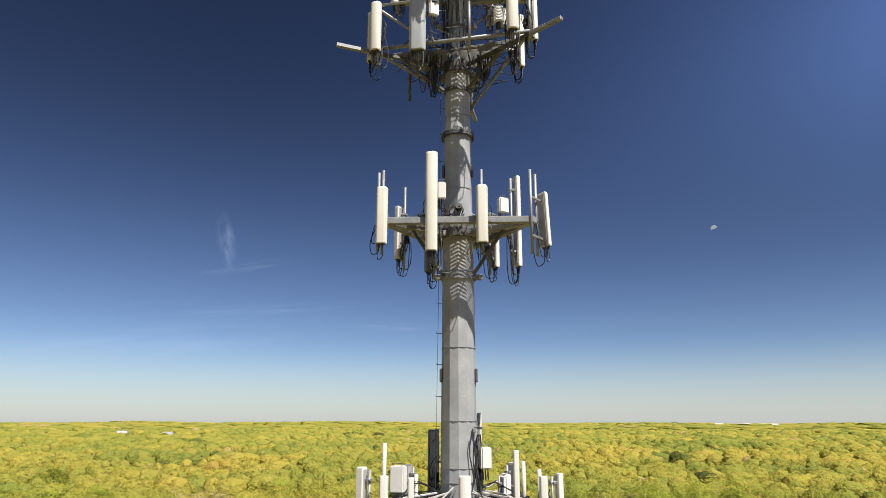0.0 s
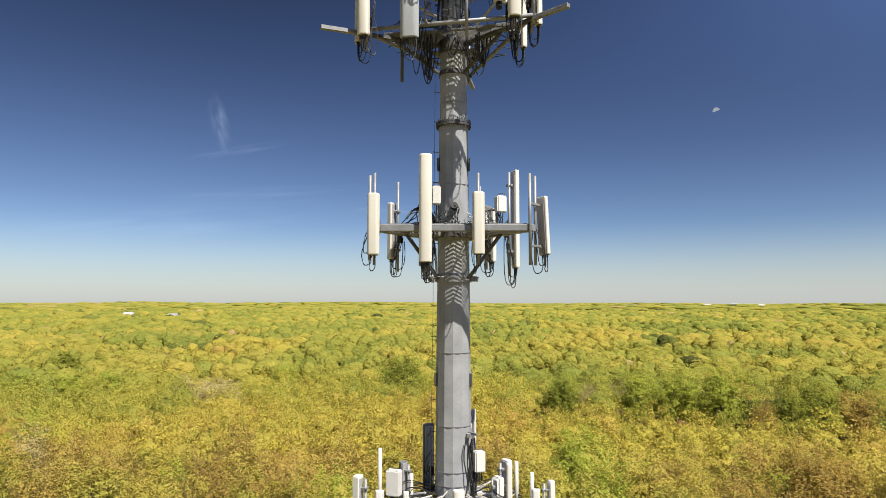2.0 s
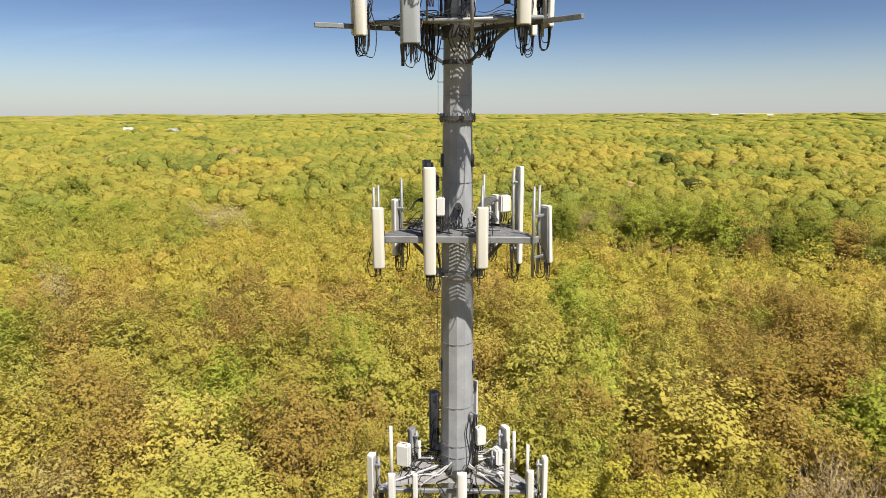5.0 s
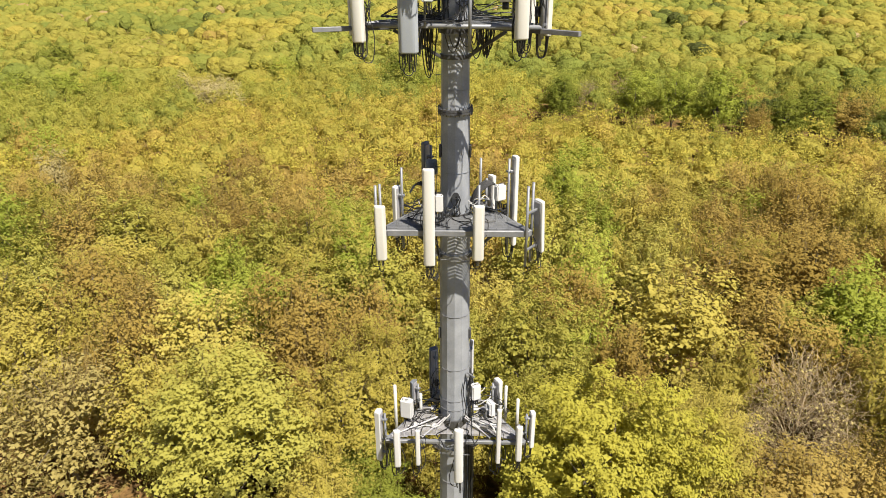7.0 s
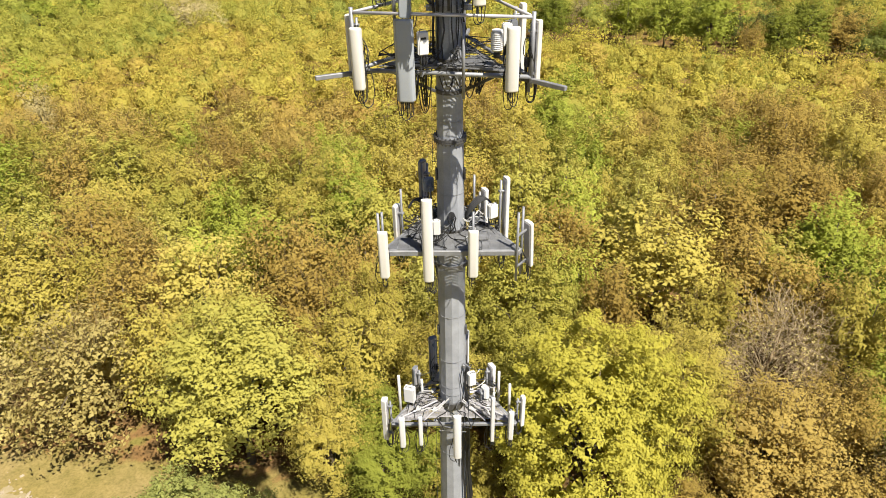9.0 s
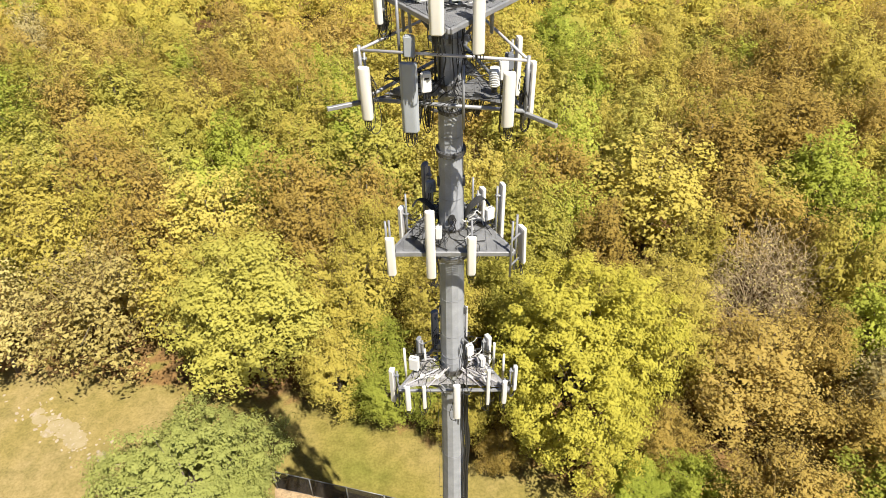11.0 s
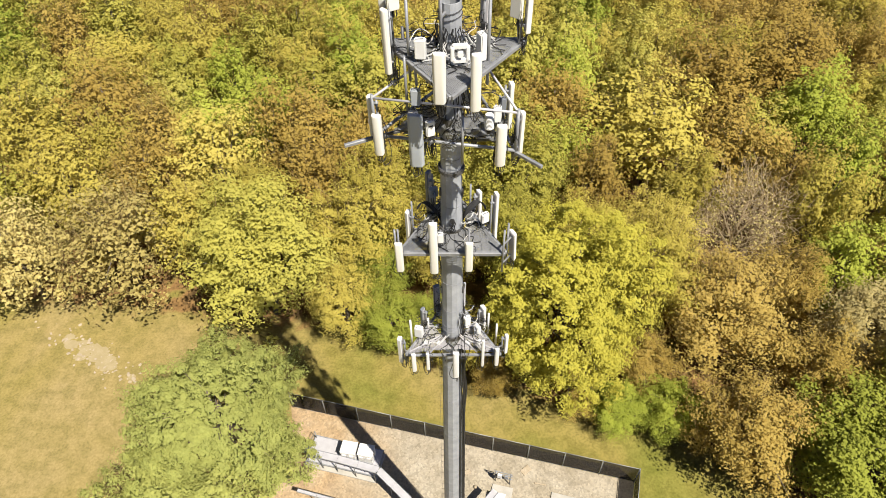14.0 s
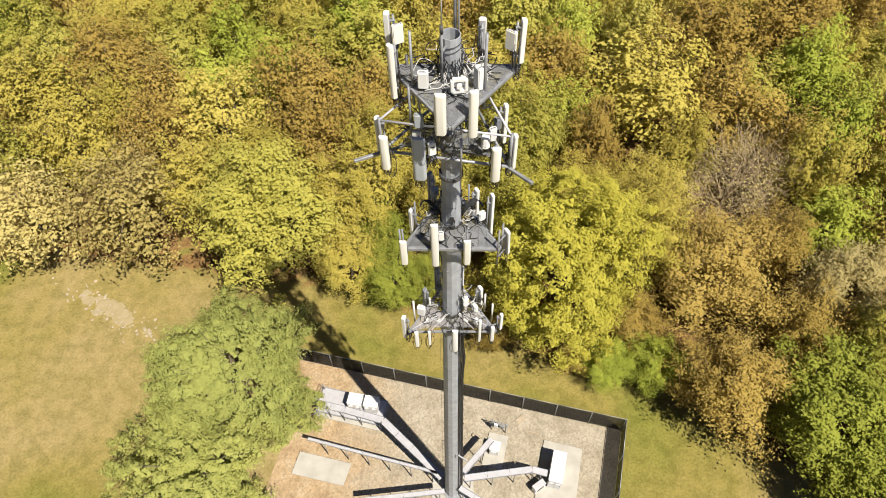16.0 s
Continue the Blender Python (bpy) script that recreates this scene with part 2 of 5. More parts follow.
def ground_material():
    """Dry grass with green swathes, running into leaf litter where the woods attribute rises."""
    m = bpy.data.materials.new("grass_and_litter")
    m.use_nodes = True
    nt = m.node_tree
    n, bsdf = nt.nodes, nt.nodes["Principled BSDF"]
    geo, att = n.new("ShaderNodeNewGeometry"), n.new("ShaderNodeAttribute")
    att.attribute_name = "woods"

    def wander(scale, detail, colors, spread):
        tex, ramp = n.new("ShaderNodeTexNoise"), n.new("ShaderNodeValToRGB")
        tex.inputs["Scale"].default_value, tex.inputs["Detail"].default_value, tex.inputs["Distortion"].default_value = scale, detail, 0.4
        nt.links.new(geo.outputs["Position"], tex.inputs["Vector"])
        nt.links.new(tex.outputs["Fac"], ramp.inputs["Fac"])
        el = ramp.color_ramp.elements
        el[0].position, el[1].position = spread
        el[0].color, el[1].color = (*colors[0], 1), (*colors[-1], 1)
        for k, c in enumerate(colors[1:-1], 1):
            el.new(spread[0] + (spread[1] - spread[0]) * k / (len(colors) - 1)).color = (*c, 1)
        return tex, ramp

    def blend(kind, fac, a, b):
        mix = n.new("ShaderNodeMix")
        mix.data_type, mix.blend_type = "RGBA", kind
        if isinstance(fac, float):
            mix.inputs["Factor"].default_value = fac
        else:
            nt.links.new(fac, mix.inputs["Factor"])
        nt.links.new(a, mix.inputs[6])
        nt.links.new(b, mix.inputs[7])
        return mix.outputs[2]

    _, grass = wander(0.055, 6, [(0.140, 0.138, 0.028), (0.196, 0.160, 0.045), (0.228, 0.177, 0.066), (0.252, 0.193, 0.089)], (0.37, 0.65))
    _, speck = wander(5.0, 4, [(0.72, 0.72, 0.68), (1.0, 1.0, 1.0)], (0.3, 0.62))
    tuft, streak = wander(0.9, 5, [(0.75, 0.78, 0.7), (1.0, 1.0, 1.0)], (0.35, 0.6))
    _, litter = wander(0.6, 6, [(0.086, 0.054, 0.022), (0.187, 0.108, 0.043), (0.158, 0.137, 0.036)], (0.35, 0.65))
    edge, mask = wander(0.8, 4, [(0, 0, 0), (1, 1, 1)], (0.45, 0.55))
    add = n.new("ShaderNodeMath")
    add.operation = "ADD"
    nt.links.new(att.outputs["Fac"], add.inputs[0])
    nt.links.new(edge.outputs["Fac"], add.inputs[1])
    step = n.new("ShaderNodeMapRange")
    step.inputs["From Min"].default_value, step.inputs["From Max"].default_value = 0.85, 1.15
    nt.links.new(add.outputs[0], step.inputs["Value"])
    lawn = blend("MULTIPLY", 1.0, blend("MULTIPLY", 1.0, grass.outputs[0], speck.outputs[0]), streak.outputs[0])
    floor = blend("MULTIPLY", 1.0, litter.outputs[0], speck.outputs[0])
    canopy = n.new("ShaderNodeRGB")                  # low growth seen between far crowns
    canopy.outputs[0].default_value = (0.33, 0.315, 0.072, 1)
    away = n.new("ShaderNodeMapRange")
    away.inputs["From Min"].default_value, away.inputs["From Max"].default_value = 1.1, 1.8
    nt.links.new(att.outputs["Fac"], away.inputs["Value"])
    nt.links.new(blend("MIX", away.outputs[0], blend("MIX", step.outputs[0], lawn, floor), canopy.outputs[0]), bsdf.inputs["Base Color"])
    bmp = n.new("ShaderNodeBump")
    bmp.inputs["Strength"].default_value, bmp.inputs["Distance"].default_value = 0.5, 0.06
    nt.links.new(tuft.outputs["Fac"], bmp.inputs["Height"])
    nt.links.new(bmp.outputs["Normal"], bsdf.inputs["Normal"])
    bsdf.inputs["Roughness"].default_value = 0.95
    bsdf.inputs["Specular IOR Level"].default_value = 0.1
    return m


def yard_material():
    """Crushed gravel that gives way to bare sandy dirt towards -x along a ragged line."""
    m = bpy.data.materials.new("gravel_and_dirt")
    m.use_nodes = True
    nt = m.node_tree
    n, bsdf = nt.nodes, nt.nodes["Principled BSDF"]
    geo, xyz, add, rng_ = n.new("ShaderNodeNewGeometry"), n.new("ShaderNodeSeparateXYZ"), n.new("ShaderNodeMath"), n.new("ShaderNodeMapRange")
    ragged = n.new("ShaderNodeTexNoise")
    ragged.inputs["Scale"].default_value, ragged.inputs["Detail"].default_value = 0.35, 6
    scaled = n.new("ShaderNodeMath")
    scaled.operation, scaled.inputs[1].default_value = "MULTIPLY", 9.0
    add.operation = "ADD"
    nt.links.new(geo.outputs["Position"], ragged.inputs["Vector"])
    nt.links.new(geo.outputs["Position"], xyz.inputs[0])
    nt.links.new(ragged.outputs["Fac"], scaled.inputs[0])
    nt.links.new(xyz.outputs[0], add.inputs[0])
    nt.links.new(scaled.outputs[0], add.inputs[1])
    nt.links.new(add.outputs[0], rng_.inputs["Value"])
    rng_.inputs["From Min"].default_value, rng_.inputs["From Max"].default_value = -5.5, 1.5
    cols = []
    for scale, colors in ((0.8, ((0.235, 0.158, 0.085), (0.30, 0.212, 0.118), (0.33, 0.25, 0.155))), (0.6, ((0.222, 0.188, 0.132), (0.268, 0.230, 0.168), (0.305, 0.268, 0.203)))):
        tex, ramp = n.new("ShaderNodeTexNoise"), n.new("ShaderNodeValToRGB")
        tex.inputs["Scale"].default_value, tex.inputs["Detail"].default_value = scale, 8
        el = ramp.color_ramp.elements
        el[0].position, el[1].position = 0.32, 0.66
        el[0].color, el[1].color = (*colors[0], 1), (*colors[2], 1)
        el.new(0.5).color = (*colors[1], 1)
        nt.links.new(geo.outputs["Position"], tex.inputs["Vector"])
        nt.links.new(tex.outputs["Fac"], ramp.inputs["Fac"])
        cols.append(ramp.outputs["Color"])
    stone, sramp = n.new("ShaderNodeTexVoronoi"), n.new("ShaderNodeValToRGB")
    stone.inputs["Scale"].default_value = 7.0
    sramp.color_ramp.elements[0].color, sramp.color_ramp.elements[1].color = (0.62, 0.62, 0.62, 1), (1.08, 1.08, 1.08, 1)
    nt.links.new(geo.outputs["Position"], stone.inputs["Vector"])
    nt.links.new(stone.outputs["Color"], sramp.inputs["Fac"])
    mix, mul = n.new("ShaderNodeMix"), n.new("ShaderNodeMix")
    mix.data_type = mul.data_type = "RGBA"
    mul.blend_type, mul.inputs["Factor"].default_value = "MULTIPLY", 1.0
    nt.links.new(rng_.outputs[0], mix.inputs["Factor"])
    nt.links.new(cols[0], mix.inputs[6])
    nt.links.new(cols[1], mix.inputs[7])
    nt.links.new(mix.outputs[2], mul.inputs[6])
    nt.links.new(sramp.outputs["Color"], mul.inputs[7])
    nt.links.new(mul.outputs[2], bsdf.inputs["Base Color"])
    bmp = n.new("ShaderNodeBump")
    bmp.inputs["Strength"].default_value, bmp.inputs["Distance"].default_value = 0.6, 0.03
    nt.links.new(stone.outputs["Distance"], bmp.inputs["Height"])
    nt.links.new(bmp.outputs["Normal"], bsdf.inputs["Normal"])
    bsdf.inputs["Roughness"].default_value = 0.95
    return m


def see_through(m, share):
    """Lets a share of the light pass straight through, as an open weave does."""
    nt = m.node_tree
    mix, clear = nt.nodes.new("ShaderNodeMixShader"), nt.nodes.new("ShaderNodeBsdfTransparent")
    mix.inputs[0].default_value = share
    nt.links.new(nt.nodes["Principled BSDF"].outputs[0], mix.inputs[1])
    nt.links.new(clear.outputs[0], mix.inputs[2])
    nt.links.new(mix.outputs[0], nt.nodes["Material Output"].inputs["Surface"])


see_through(M["screen"], 0.3)
M["yard"] = yard_material()
M["ground"] = ground_material()
M["moon"] = bpy.data.materials.new("moonlight")
M["moon"].use_nodes = True
M["moon"].node_tree.nodes["Principled BSDF"].inputs["Emission Color"].default_value = (0.50, 0.60, 0.85, 1)
M["moon"].node_tree.nodes["Principled BSDF"].inputs["Emission Strength"].default_value = 0.19
M["moon"].node_tree.nodes["Principled BSDF"].inputs["Base Color"].default_value = (0.2, 0.2, 0.2, 1)


# ---- mesh helpers ----
def finish(name, bm, mat):
    me = bpy.data.meshes.new(name)
    bm.to_mesh(me)
    bm.free()
    me.materials.append(mat)
    return me


def part(name, bm, mat, parent, label=""):
    ob = new(name, finish(name, bm, mat))
    ob.parent = parent
    if label:
        ob["label"] = label
    return ob


def thing(name, label, category, m=None, group="", kind=""):
    ob = new(name)
    ob.empty_display_size = 0.2
    if m is not None:
        ob.matrix_world = m
    return tagged(ob, label, category, group, kind)


def solo(name, bm, mat, label, category, group="", kind=""):
    return tagged(new(name, finish(name, bm, mat)), label, category, group, kind)


def box(size, at=(0, 0, 0), rot=(0, 0, 0), bevel=0.0, bm=None, segments=1):
    """A box with bevelled edges, centred on at."""
    own = bmesh.new()
    bmesh.ops.create_cube(own, size=1)
    bmesh.ops.scale(own, vec=size, verts=own.verts)
    if bevel:
        bmesh.ops.bevel(own, geom=own.edges[:], offset=bevel, segments=segments, affect="EDGES")
    own.transform(pose(*at, *rot))
    return merge(own, bm)


def merge(own, bm):
    if bm is None:
        return own
    me = bpy.data.meshes.new("tmp")
    own.to_mesh(me)
    own.free()
    bm.from_mesh(me)
    bpy.data.meshes.remove(me)
    return bm


def tube(points, r, seg=8, bm=None, r_end=None, cap=True):
    """A round bar along a line of points, tapering to r_end."""
    bm = bmesh.new() if bm is None else bm
    pts = [Vector(p) for p in points]
    rings = []
    for k, p in enumerate(pts):
        way = (pts[min(k + 1, len(pts) - 1)] - pts[max(k - 1, 0)]).normalized()
        side = way.cross(Vector((0, 0, 1)) if abs(way.z) < 0.95 else Vector((0, 1, 0))).normalized()
        up = side.cross(way)
        rad = r if r_end is None else r + (r_end - r) * k / (len(pts) - 1)
        rings.append([bm.verts.new(p + (side * math.cos(a) + up * math.sin(a)) * rad) for a in (2 * math.pi * j / seg for j in range(seg))])
    for a, b in zip(rings, rings[1:]):
        for j in range(seg):
            bm.faces.new((a[j], a[(j + 1) % seg], b[(j + 1) % seg], b[j])).smooth = seg > 6
    if cap:
        bm.faces.new(rings[0][::-1])
        bm.faces.new(rings[-1])
    bmesh.ops.recalc_face_normals(bm, faces=bm.faces[:]) if len(bm.faces) < 400 else None
    return bm


def slack(points, n=4):
    """A smooth line through points."""
    p = [Vector(v) for v in points]
    p = [2 * p[0] - p[1]] + p + [2 * p[-1] - p[-2]]
    out = []
    for k in range(1, len(p) - 2):
        for j in range(n):
            t = j / n
            out.append(0.5 * (2 * p[k] + (p[k + 1] - p[k - 1]) * t + (2 * p[k - 1] - 5 * p[k] + 4 * p[k + 1] - p[k + 2]) * t * t
                              + (3 * p[k] - p[k - 1] - 3 * p[k + 1] + p[k + 2]) * t ** 3))
    return out + [p[-2]]


def bar(p0, p1, w, h, bm=None, bevel=0.0):
    """A rectangular bar from p0 to p1, w wide and h high."""
    p0, p1 = Vector(p0), Vector(p1)
    way = p1 - p0
    own = box((w, h, way.length), bevel=bevel)
    own.transform(Matrix.Translation((p0 + p1) / 2) @ way.to_track_quat("Z", "Y").to_matrix().to_4x4())
    return merge(own, bm)


def arc(a, b, sag, n=7):
    """Points of a slack line between two points."""
    a, b = Vector(a), Vector(b)
    return [a.lerp(b, k / (n - 1)) - Vector((0, 0, sag * 4 * (k / (n - 1)) * (1 - k / (n - 1)))) for k in range(n)]


def sheet(corners, z, step=0.0):
    bm = bmesh.new()
    bm.faces.new([bm.verts.new((x, y, z)) for x, y in corners])
    bmesh.ops.recalc_face_normals(bm, faces=bm.faces)
    if bm.faces[:][0].normal.z < 0:
        bmesh.ops.reverse_faces(bm, faces=bm.faces)
    return bm


def facing(x, y, z, dx, dy):
    """A pose at a place whose front (-y) looks along (dx, dy)."""
    return Matrix.Translation((x, y, z)) @ Matrix.Rotation(math.atan2(dx, -dy), 4, "Z")


# ---- ground ----
def smooth(t):
    t = min(max(t, 0.0), 1.0)
    return t * t * (3 - 2 * t)


def ground_z(x, y):
    r = math.hypot(x, y)
    if r < 60:
        return 0.0
    z = smooth((r - 60) / 220) * (-2.0 + 4.0 * noise.noise((x / 260, y / 260, 0.3)))
    return z + smooth((r - 700) / 3200) * (13 + 16 * noise.noise((x / 900, y / 900, 2.1)))


EDGE = [(-90, 21), (-43, 20.5), (-27, 19.0), (-16, 17), (-9.6, 17.5), (-3, 13.5), (2.4, 10.8), (10.6, 8.9), (14.2, 8.4), (18.8, 7.6), (22, 4.2), (27, -1.5), (40, -6), (90, -12)]


def woods_edge(x):
    """The y at which the woods begin."""
    return float(np.interp(x, [p[0] for p in EDGE], [p[1] for p in EDGE]))


def build_ground():
    n = 150
    us = [2 * k / n - 1 for k in range(n + 1)]
    xs = [110 * u + 4780 * u ** 9 for u in us]
    verts = [(x, y + 20, ground_z(x, y + 20)) for y in xs for x in xs]
    faces = [(j * (n + 1) + k, j * (n + 1) + k + 1, (j + 1) * (n + 1) + k + 1, (j + 1) * (n + 1) + k) for j in range(n) for k in range(n)]
    me = bpy.data.meshes.new("ground")
    me.from_pydata(verts, [], faces)
    me.materials.append(M["ground"])
    me.polygons.foreach_set("use_smooth", [True] * len(faces))
    woods = me.attributes.new("woods", "FLOAT", "POINT")
    woods.data.foreach_set("value", [2.0 if math.hypot(x, y) > 500 else 1.0 if math.hypot(x, y) > 140 else min(max((y - woods_edge(x)) / 5.0, 0.0), 1.0) for x, y, z in verts])
    tagged(new("ground", me), "dry mown grass with green patches running into leaf litter under the woods", "ground", kind="structure")


build_ground()

# ---- compound floor ----
FENCE = [(x, 8.05 - 0.24 * x) for x in (-13.2, -10.4, -7.65, -4.9, -2.2, 0.5, 3.1, 5.8, 8.45, 11.15, 13.75)]
SIDE = [(13.75, 4.75), (13.05, 2.0), (12.35, -0.75), (11.65, -3.5), (10.95, -6.25), (10.25, -9.0)]
solo("yard", sheet([(-13.4, 11.3), (13.75, 4.75), (10.25, -9.0), (-14.8, -9.0), (-14.6, 0), (-13.9, 3.2), (-13.0, 5.5), (-12.8, 8.5)], 0.012), M["yard"],
     "pale gravel yard turning to bare orange dirt along one side", "gravel yard", kind="structure")


def slab(name, corners, height, label):
    bm = sheet(corners, 0)
    low = bm.faces[:]
    ext = bmesh.ops.extrude_face_region(bm, geom=low)
    bmesh.ops.translate(bm, vec=(0, 0, height), verts=[v for v in ext["geom"] if isinstance(v, bmesh.types.BMVert)])
    bmesh.ops.recalc_face_normals(bm, faces=bm.faces[:])
    bmesh.ops.bevel(bm, geom=bm.edges[:], offset=0.02, segments=1, affect="EDGES")
    return solo(name, bm, M["concrete"], label, "concrete pad")


slab("concrete_pad", [(-12.29, 3.05), (-8.05, 2.05), (-8.55, 0.3), (-12.74, 1.27)], 0.12, "bare rectangular concrete pad on the dirt")
slab("concrete_pad", [(2.26, 1.95), (3.86, 1.64), (4.53, 4.26), (3.0, 4.62)], 0.12, "concrete pad under a small equipment cabinet")
slab("concrete_pad", [(7.4, 3.97), (10.4, 3.2), (8.6, -4.2), (5.6, -3.4)], 0.12, "wide concrete pad under the large cabinet")
slab("concrete_pad", [(-11.6, 6.1), (-5.9, 4.7), (-5.3, 7.0), (-11.0, 8.5)], 0.15, "long concrete pad under the equipment platform")
slab("concrete_pad", [(-1.6, -1.5), (1.6, -1.5), (1.6, 1.5), (-1.6, 1.5)], 0.1, "square concrete footing round the pole")


# ---- fence ----
def fence(points, label):
    root = thing("chain_link_fence", label, "fence")
    for k, (x, y) in enumerate(points):
        post = part("post", tube([(x, y, 0), (x, y, 2.35)], 0.04 if k else 0.055, 8), M["galv"], root)
        part("cap", tube([(x, y, 2.34), (x, y, 2.39)], 0.048, 8, r_end=0.01), M["galv"], post)
    for (x0, y0), (x1, y1) in zip(points, points[1:]):
        way = Vector((x1 - x0, y1 - y0, 0)).normalized() * 0.05
        part("top_rail", tube([(x0, y0, 2.3), (x1, y1, 2.3)], 0.028, 8), M["galv"], root)
        part("bottom_wire", tube([(x0, y0, 0.1), (x1, y1, 0.1)], 0.008, 5), M["galv"], root)
        bm = bmesh.new()
        nx, ny = -way.y * 0.7, way.x * 0.7
        bar((x0 + way.x + nx, y0 + way.y + ny, 1.15), (x1 - way.x + nx, y1 - way.y + ny, 1.15), 0.012, 2.2, bm)
        part("privacy_screen", bm, M["screen"], root, "dark brown privacy mesh laced to the fence")


fence(FENCE, "galvanised chain link fence with dark privacy mesh, back run")
fence(SIDE, "galvanised chain link fence with dark privacy mesh, side run")

# ---- monopole ----
POLE = [(0.0, 0.60), (9.0, 0.545), (22.0, 0.455), (27.0, 0.425), (31.0, 0.40), (35.66, 0.350)]
UPPER = [(35.74, 0.338), (39.0, 0.318), (41.32, 0.302)]
SIDES = 12


def pole_r(z):
    both = POLE + UPPER
    return float(np.interp(z, [p[0] for p in both], [p[1] for p in both]))


def shaft(rows, hollow=False):
    bm = bmesh.new()
    rings = [[bm.verts.new((r * math.cos(2 * math.pi * k / SIDES), r * math.sin(2 * math.pi * k / SIDES), z)) for k in range(SIDES)] for z, r in rows]
    if hollow:
        z, r = rows[-1]
        for dz, rr in ((0, r - 0.02), (-1.2, r - 0.02)):
            rings.append([bm.verts.new((rr * math.cos(2 * math.pi * k / SIDES), rr * math.sin(2 * math.pi * k / SIDES), z + dz)) for k in range(SIDES)])
    for a, b in zip(rings, rings[1:]):
        for k in range(SIDES):
            bm.faces.new((a[k], a[(k + 1) % SIDES], b[(k + 1) % SIDES], b[k]))
    bm.faces.new(rings[0][::-1])
    bm.faces.new(rings[-1])
    return bm


def ring(r, z, h, thick=0.02, seg=24):
    """A collar round the pole."""
    bm = bmesh.new()
    prof = [(r, -h / 2), (r + thick, -h / 2), (r + thick, h / 2), (r, h / 2)]
    loops = [[bm.verts.new((p * math.cos(a), p * math.sin(a), z + dz)) for p, dz in prof] for a in (2 * math.pi * k / seg for k in range(seg))]
    for k in range(seg):
        a, b = loops[k], loops[(k + 1) % seg]
        for j in range(4):
            bm.faces.new((a[j], b[j], b[(j + 1) % 4], a[(j + 1) % 4]))
    bmesh.ops.recalc_face_normals(bm, faces=bm.faces[:])
    return bm


tower = thing("monopole_tower", "tall tapered galvanised steel monopole with twelve flat sides", "cell tower")
lower = part("lower_shaft", shaft(POLE), M["pole"], tower)
upper = part("upper_shaft", shaft(UPPER, True), M["pole"], tower)
part("base_flange", ring(0.58, 0.15, 0.08, 0.22), M["galv"], tower)
part("joint_flange", ring(0.33, 35.66, 0.05, 0.10), M["steel"], tower, "dark bolted joint flange")
part("joint_flange", ring(0.33, 35.72, 0.05, 0.10), M["steel"], tower, "dark bolted joint flange")
for k in range(24):
    a = 2 * math.pi * k / 24
    x, y = 0.405 * math.cos(a), 0.405 * math.sin(a)
    part("flange_bolt", tube([(x, y, 35.59), (x, y, 35.80)], 0.014, 6), M["steel"], tower)
for z in (36.2, 34.19, 32.05, 30.19, 28.5, 27.46, 27.15, 24.5, 21.5, 18.0):
    part("steel_strap", ring(pole_r(z) - 0.006, z, 0.012, 0.012), M["galv"], tower)
for z in (29.55, 34.7):
    for side in (-1, 1):
        part("hand_hole_cover", box((0.07, 0.13, 0.32), (side * (pole_r(z) + 0.005), -0.08, z), bevel=0.02), M["steel"], tower)
z = 1.5
while z < 41:
    side = -1
    x = -pole_r(z)
    peg = part("step_peg", tube([(x + 0.02, 0, z), (x - 0.13, 0, z), (x - 0.13, 0, z + 0.03)], 0.009, 6), M["steel"], tower)
    z += 0.745
part("safety_line", tube([(-0.74, -0.02, 1.0), (-0.56, -0.02, 26), (-0.49, -0.02, 31), (-0.43, -0.02, 40.0)], 0.005, 5), M["steel"], tower)
part("tie_bracket", box((0.09, 0.12, 0.1), (0.36, -0.30, 28.3), bevel=0.01), M["galv"], tower)
part("tie_bracket", box((0.05, 0.3, 0.06), (0.45, -0.36, 28.35), (0, 0, 40), bevel=0.01), M["galv"], tower)

# feed cables down the side of the pole
feed = thing("feed_cables", "bundle of black coaxial cables strapped down the pole", "cables")
rng = random.Random(4)
for k in range(9):
    a = radians(-46 + 9 * k)
    pts = []
    for z in (0.5, 3, 6, 9, 12, 15, 18, 20, 22, 23.5, 25, 26.2):
        r = pole_r(z) + 0.06 + 0.05 * (k % 2) + (0.10 * math.sin((z - 20) * 0.9) if 19 < z < 25 else 0)
        w = a + 0.05 * rng.uniform(-1, 1)
        pts.append((r * math.cos(w), r * math.sin(w), z))
    part("coaxial_cable", tube(pts, 0.033, 6), M["black"], feed)
for z in np.arange(2.0, 25.5, 1.5):
    r = pole_r(float(z)) + 0.15
    part("cable_clamp", tube([(r * math.cos(a), r * math.sin(a), float(z)) for a in (radians(-50 + 11 * j) for j in range(9))], 0.008, 5), M["black"], feed)


